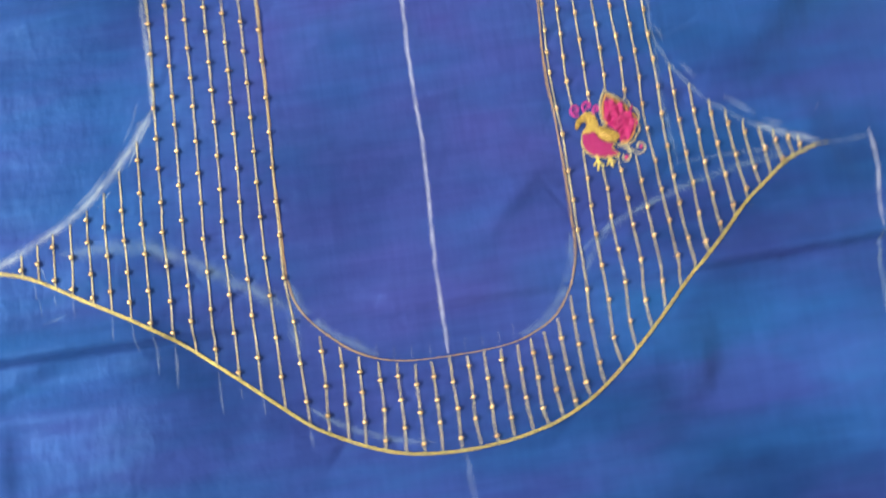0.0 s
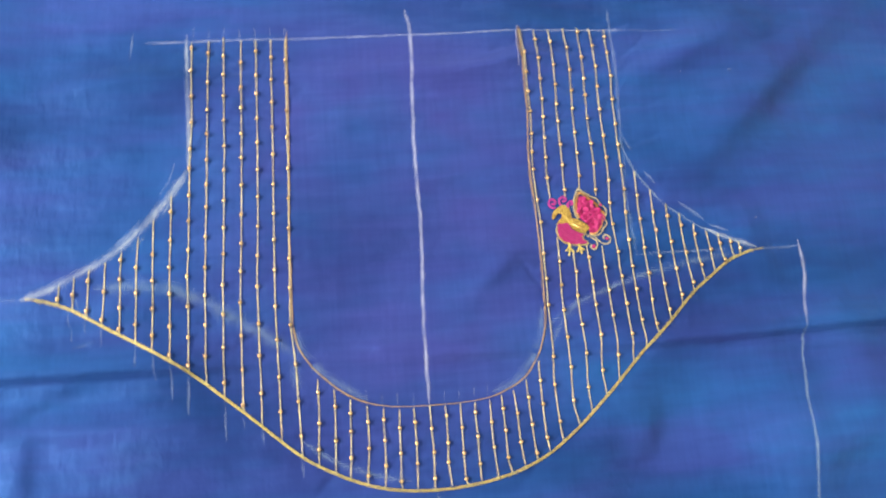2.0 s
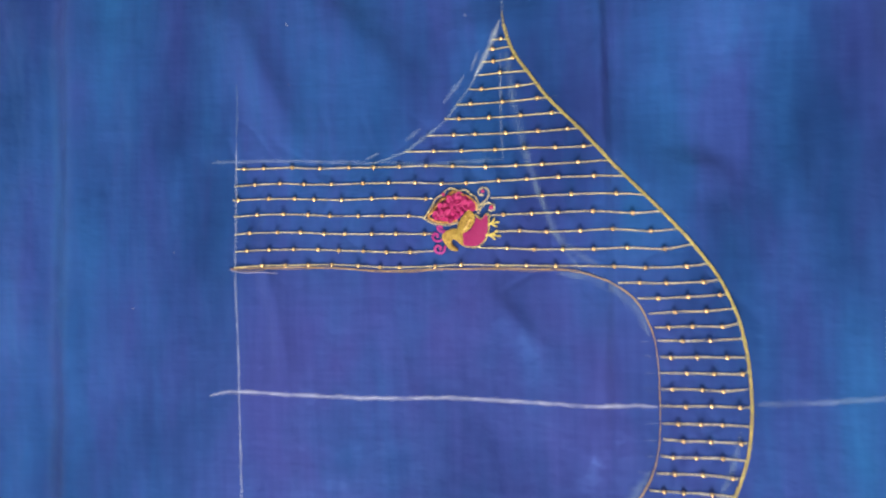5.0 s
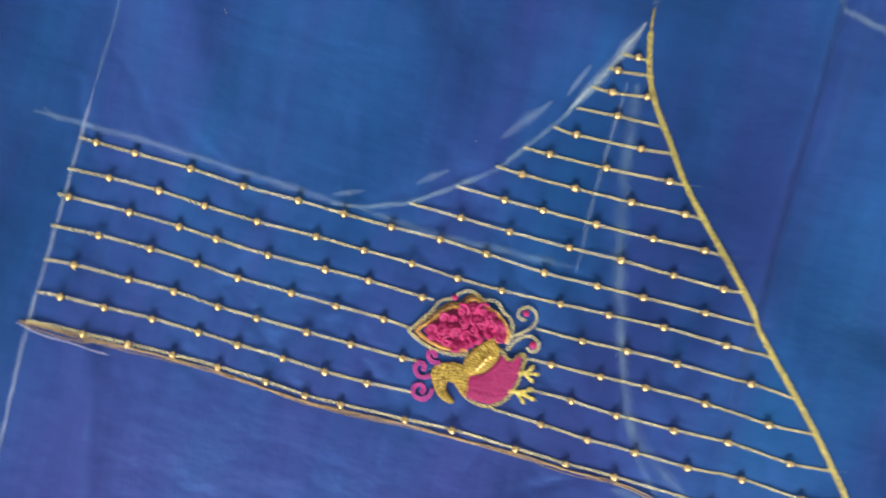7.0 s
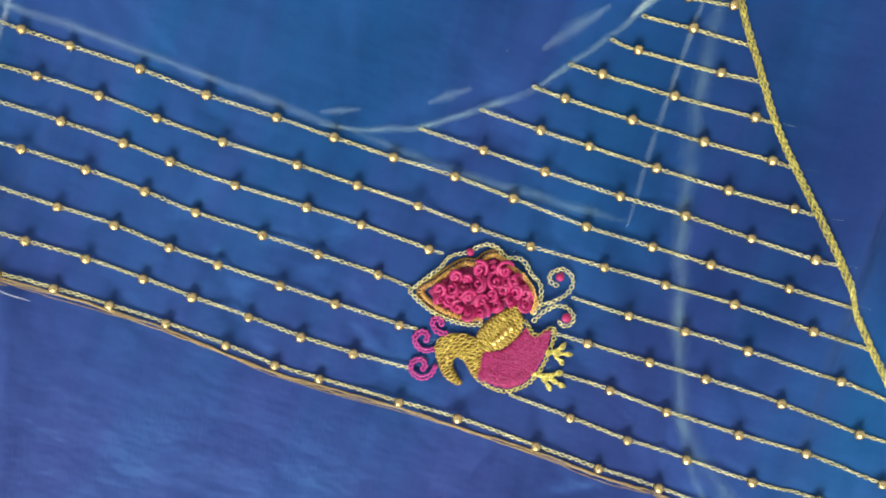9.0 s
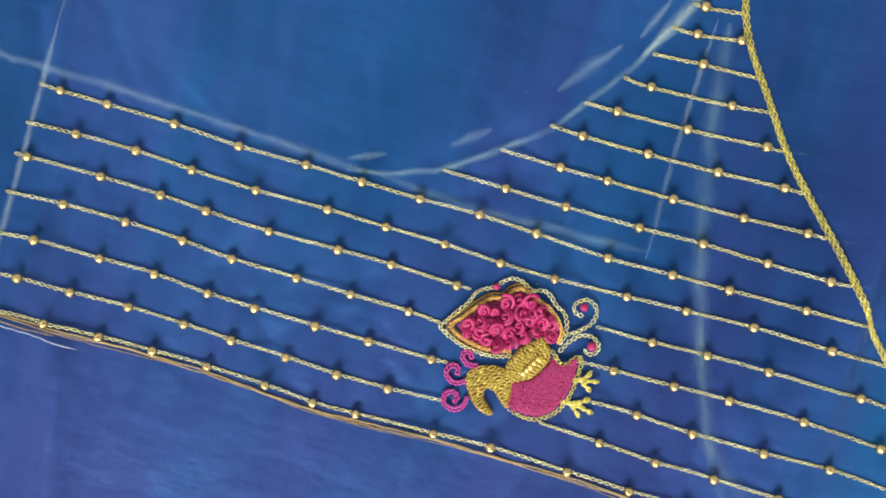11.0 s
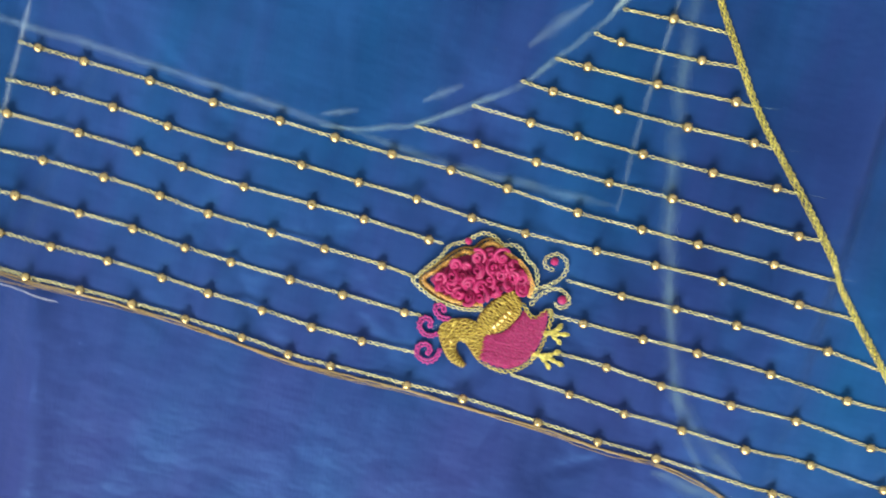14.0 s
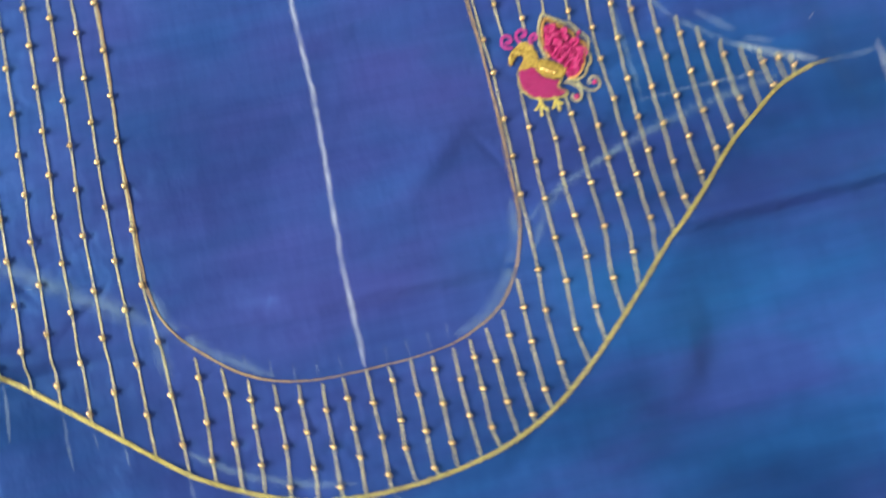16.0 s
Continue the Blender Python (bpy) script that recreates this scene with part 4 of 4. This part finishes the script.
for n, (x, y) in enumerate(spots):
    turn, ax, lean, high = rnd.uniform(0, 6.28), rnd.uniform(0, 6.28), rnd.uniform(0.25, 0.75), rnd.uniform(0.0, 0.07)
    r = rnd.uniform(0.18, 0.26)
    for ring, (size, sweep, thick) in enumerate(((1.0, rnd.uniform(3.2, 5.6), 0.052), (0.64, rnd.uniform(3.4, 6.0), 0.049), (0.30, rnd.uniform(4.5, 6.5), 0.042))):
        path = []
        dx, dy = rnd.uniform(-0.025, 0.025), rnd.uniform(-0.025, 0.025)
        for i in range(23):
            u = i / 22
            w = turn + 2.1 * ring + sweep * u
            rr = r * size * (1.0 - 0.14 * u) * rnd.uniform(0.97, 1.03)
            px, py = x + dx + rr * math.cos(w), y + dy + rr * 0.88 * math.sin(w)
            path.append((px * CM, py * CM, cloth_z(x * CM, y * CM) + (0.06 + high + 0.05 * math.sin(math.pi * u) + 0.03 * ring + lean * rr * math.cos(w - ax)) * CM))
        store = ([], [])
        tube(store, path, thick * rnd.uniform(0.9, 1.12) * CM, 7, True)
        strand = mesh_object("strand" if ring else "rosette", *store, MAGENTA, rosette if ring else motif)
        rosette = strand if not ring else rosette

# outlines
stroke("wing_outline", ((10.52, -11.9), (11.09, -12.29), (11.4, -12.52), (11.65, -12.58), (11.83, -12.8), (11.97, -13.08), (12.13, -13.19), (12.31, -13.46), (12.28, -13.78), (12.13, -14.02), (12.23, -14.34), (12.11, -14.61), (11.91, -14.78), (11.82, -15.01), (11.54, -15.18), (11.24, -15.22), (10.93, -15.15)), ZARI, "pale gold scalloped outline", seed=71)
stroke("wing_outline", ((10.52, -11.9), (10.3, -12.35), (10.17, -12.75), (10.13, -13.5), (10.28, -14.0)), ZARI, "pale gold outline", seed=72)
store = ([], [])
coil = spline(((10.4, -13.95), (10.28, -13.3), (10.36, -12.72), (10.62, -12.2), (10.98, -12.48), (11.43, -12.83), (11.67, -13.08), (11.73, -13.38), (11.98, -13.54), (12.11, -13.74), (12.04, -14.05)), 0.0165)
edge_out = offset_line(coil, 0.068)
path = []
for i, ((x, y), (ex, ey)) in enumerate(zip(coil, edge_out)):
    k = math.cos(i * 1.7)
    path.append(((x + (ex - x) * k) * CM, (y + (ey - y) * k) * CM, cloth_z(x * CM, y * CM) + (0.075 + 0.05 * math.sin(i * 1.7)) * CM))
tube(store, path, 0.024 * CM, 4)
mesh_object("coil_edging", *store, COIL, motif, "orange-gold coiled wire edging")
store = ([], [])
plain_thread(store, offset_line(coil[::12], 0.125), 0.034, 0.03, 0.12, 0.006, seed=79)
mesh_object("edging_ground", *store, PAD_BROWN, motif, "dark brown thread beside the coil edging")
stroke("coil_edging", ((11.95, -14.14), (11.85, -14.53), (11.62, -14.86), (11.29, -15.11), (10.96, -15.09)), COIL, "orange-gold edging", 0.09, 0.03, 0.09, 0.10, 73)
stroke("body_outline", ((8.9, -14.3), (8.78, -14.6), (8.77, -15.05), (9.05, -15.5), (9.55, -15.78), (10.19, -15.86), (10.8, -15.8), (10.42, -15.4), (10.62, -15.12), (10.75, -14.98)), ZARI_DEEP, "gold outline", seed=74)
stroke("body_outline", ((9.6, -14.25), (9.4, -14.3), (8.9, -14.32)), MAGENTA, "dark magenta band", seed=75)
stroke("tail_curl", ((10.95, -15.15), (11.21, -15.23), (11.46, -15.58), (11.8, -15.85), (12.12, -15.85), (12.31, -15.61), (12.24, -15.35), (12.04, -15.23), (11.86, -15.33), (11.87, -15.55)), ZARI, "pale gold curled tail stitch", seed=76)
stroke("tail_curl", ((10.75, -15.2), (11.13, -15.41), (11.35, -15.66), (11.39, -15.93), (11.23, -16.17), (11.0, -16.17), (10.88, -15.98), (11.01, -15.82)), ZARI, "pale gold curled tail stitch", seed=77)
for k, (knots) in enumerate((((9.77, -13.2), (9.73, -13.0), (9.79, -12.8), (9.96, -12.72), (10.08, -12.83), (10.03, -12.99), (9.9, -12.95)),
                             ((9.28, -13.0), (9.15, -12.81), (9.2, -12.54), (9.43, -12.42), (9.63, -12.56), (9.55, -12.75), (9.38, -12.69)),
                             ((8.88, -13.17), (8.58, -13.12), (8.42, -12.85), (8.56, -12.57), (8.82, -12.58), (8.9, -12.81), (8.73, -12.94), (8.65, -12.82)))):
    stroke("crest_curl", knots, CREST, "purple-pink curled crest stitch", 0.115, 0.034, 0.05, 0.12, 80 + k)
for knots in (((10.09, -15.73), (10.17, -16.03), (10.5, -16.19)), ((10.15, -16.0), (10.26, -16.48)), ((10.13, -16.0), (9.93, -16.33)),
              ((9.44, -15.6), (9.49, -15.98), (9.75, -16.38)), ((9.47, -15.94), (9.39, -16.56)), ((9.46, -15.9), (9.17, -16.23))):
    store = ([], [])
    chain(store, knots, 0.12, 0.022, 0.05, 0.2, 90)
    plain_thread(store, knots, 0.036, 0.055, 0.08, 0.006, 6, 91)
    plain_thread(store, [(x + 0.05, y + 0.03) for x, y in knots[:-1]] + [knots[-1]], 0.022, 0.05, 0.08, 0.006, 5, 92)
    mesh_object("foot_stitch", *store, ZARI_DEEP, motif, "gold straight stitch")


def knot(x, y, size, mat, name, lift):
    bm = bmesh.new()
    bmesh.ops.create_icosphere(bm, subdivisions=2, radius=size * CM)
    for v in bm.verts:
        v.co *= 1 + 0.22 * noise.noise(v.co * 2600 + Vector((x, y, 0)))
        v.co.z *= 0.75
        v.co += Vector((x * CM, y * CM, cloth_z(x * CM, y * CM) + lift * CM))
    for f in bm.faces:
        f.smooth = True
    return part(name, bm, mat, motif)


for x, y, r in ((12.09, -15.5, 0.11), (11.13, -16.0, 0.13), (11.98, -13.1, 0.10)):
    knot(x, y, r, MAGENTA, "french_knot", 0.06)
for x, y in ((9.93, -14.42), (10.05, -14.5), (10.16, -14.57), (10.29, -14.63), (10.43, -14.72)):
    knot(x, y, 0.084, PEARL_GOLD, "seed_bead", 0.17)
knot(9.19, -13.39, 0.070, PEARL_GOLD, "seed_bead", 0.11)
for x, y in ((9.33, -12.8), (9.45, -12.85), (8.72, -12.75), (8.95, -12.75), (9.7, -15.95), (9.68, -16.15), (10.55, -15.9), (11.3, -15.35), (12.3, -14.1)):
    chalk(CHALK_SOFT, 0.13, (x, y), (x + 0.06, y - 0.1))

# ---------------------------------------------------------------- lacing between silk and bar
for k in range(9):
    x = -0.535 + 0.12 * k + 0.006 * math.sin(k * 2.3)
    lace = tagged(new("lacing_cord"), "cream cotton cord lacing the silk to the frame bar", "cord", "lacing cords along the bar")
    for s in (-1, 1):
        store = ([], [])
        path = []
        for i in range(17):
            u = i / 16
            wide = (0.0105 - 0.0085 * u ** 0.8 + 0.0015 * math.sin(k * 1.9 + s)) * s
            path.append((x + wide + 0.0012 * math.sin(u * 5 + s * 2 + k), -0.4215 + SKEW * x - 0.0135 * u, -0.013 + 0.0195 * u + 0.004 * math.sin(math.pi * u)))
        tube(store, path, 0.0024, 7, True)
        mesh_object("cord_strand", *store, CORD, lace)
    # where the cord passes over the bar
    store = ([], [])
    tube(store, [(x + 0.003 * math.sin(u * 3.1 + k), -0.4345 + SKEW * x - 0.010 * u, 0.0066 - 0.0004 * u) for u in (0, 0.3, 0.6, 1.0)], 0.0025, 7, True)
    mesh_object("cord_knot", *store, CORD, lace)
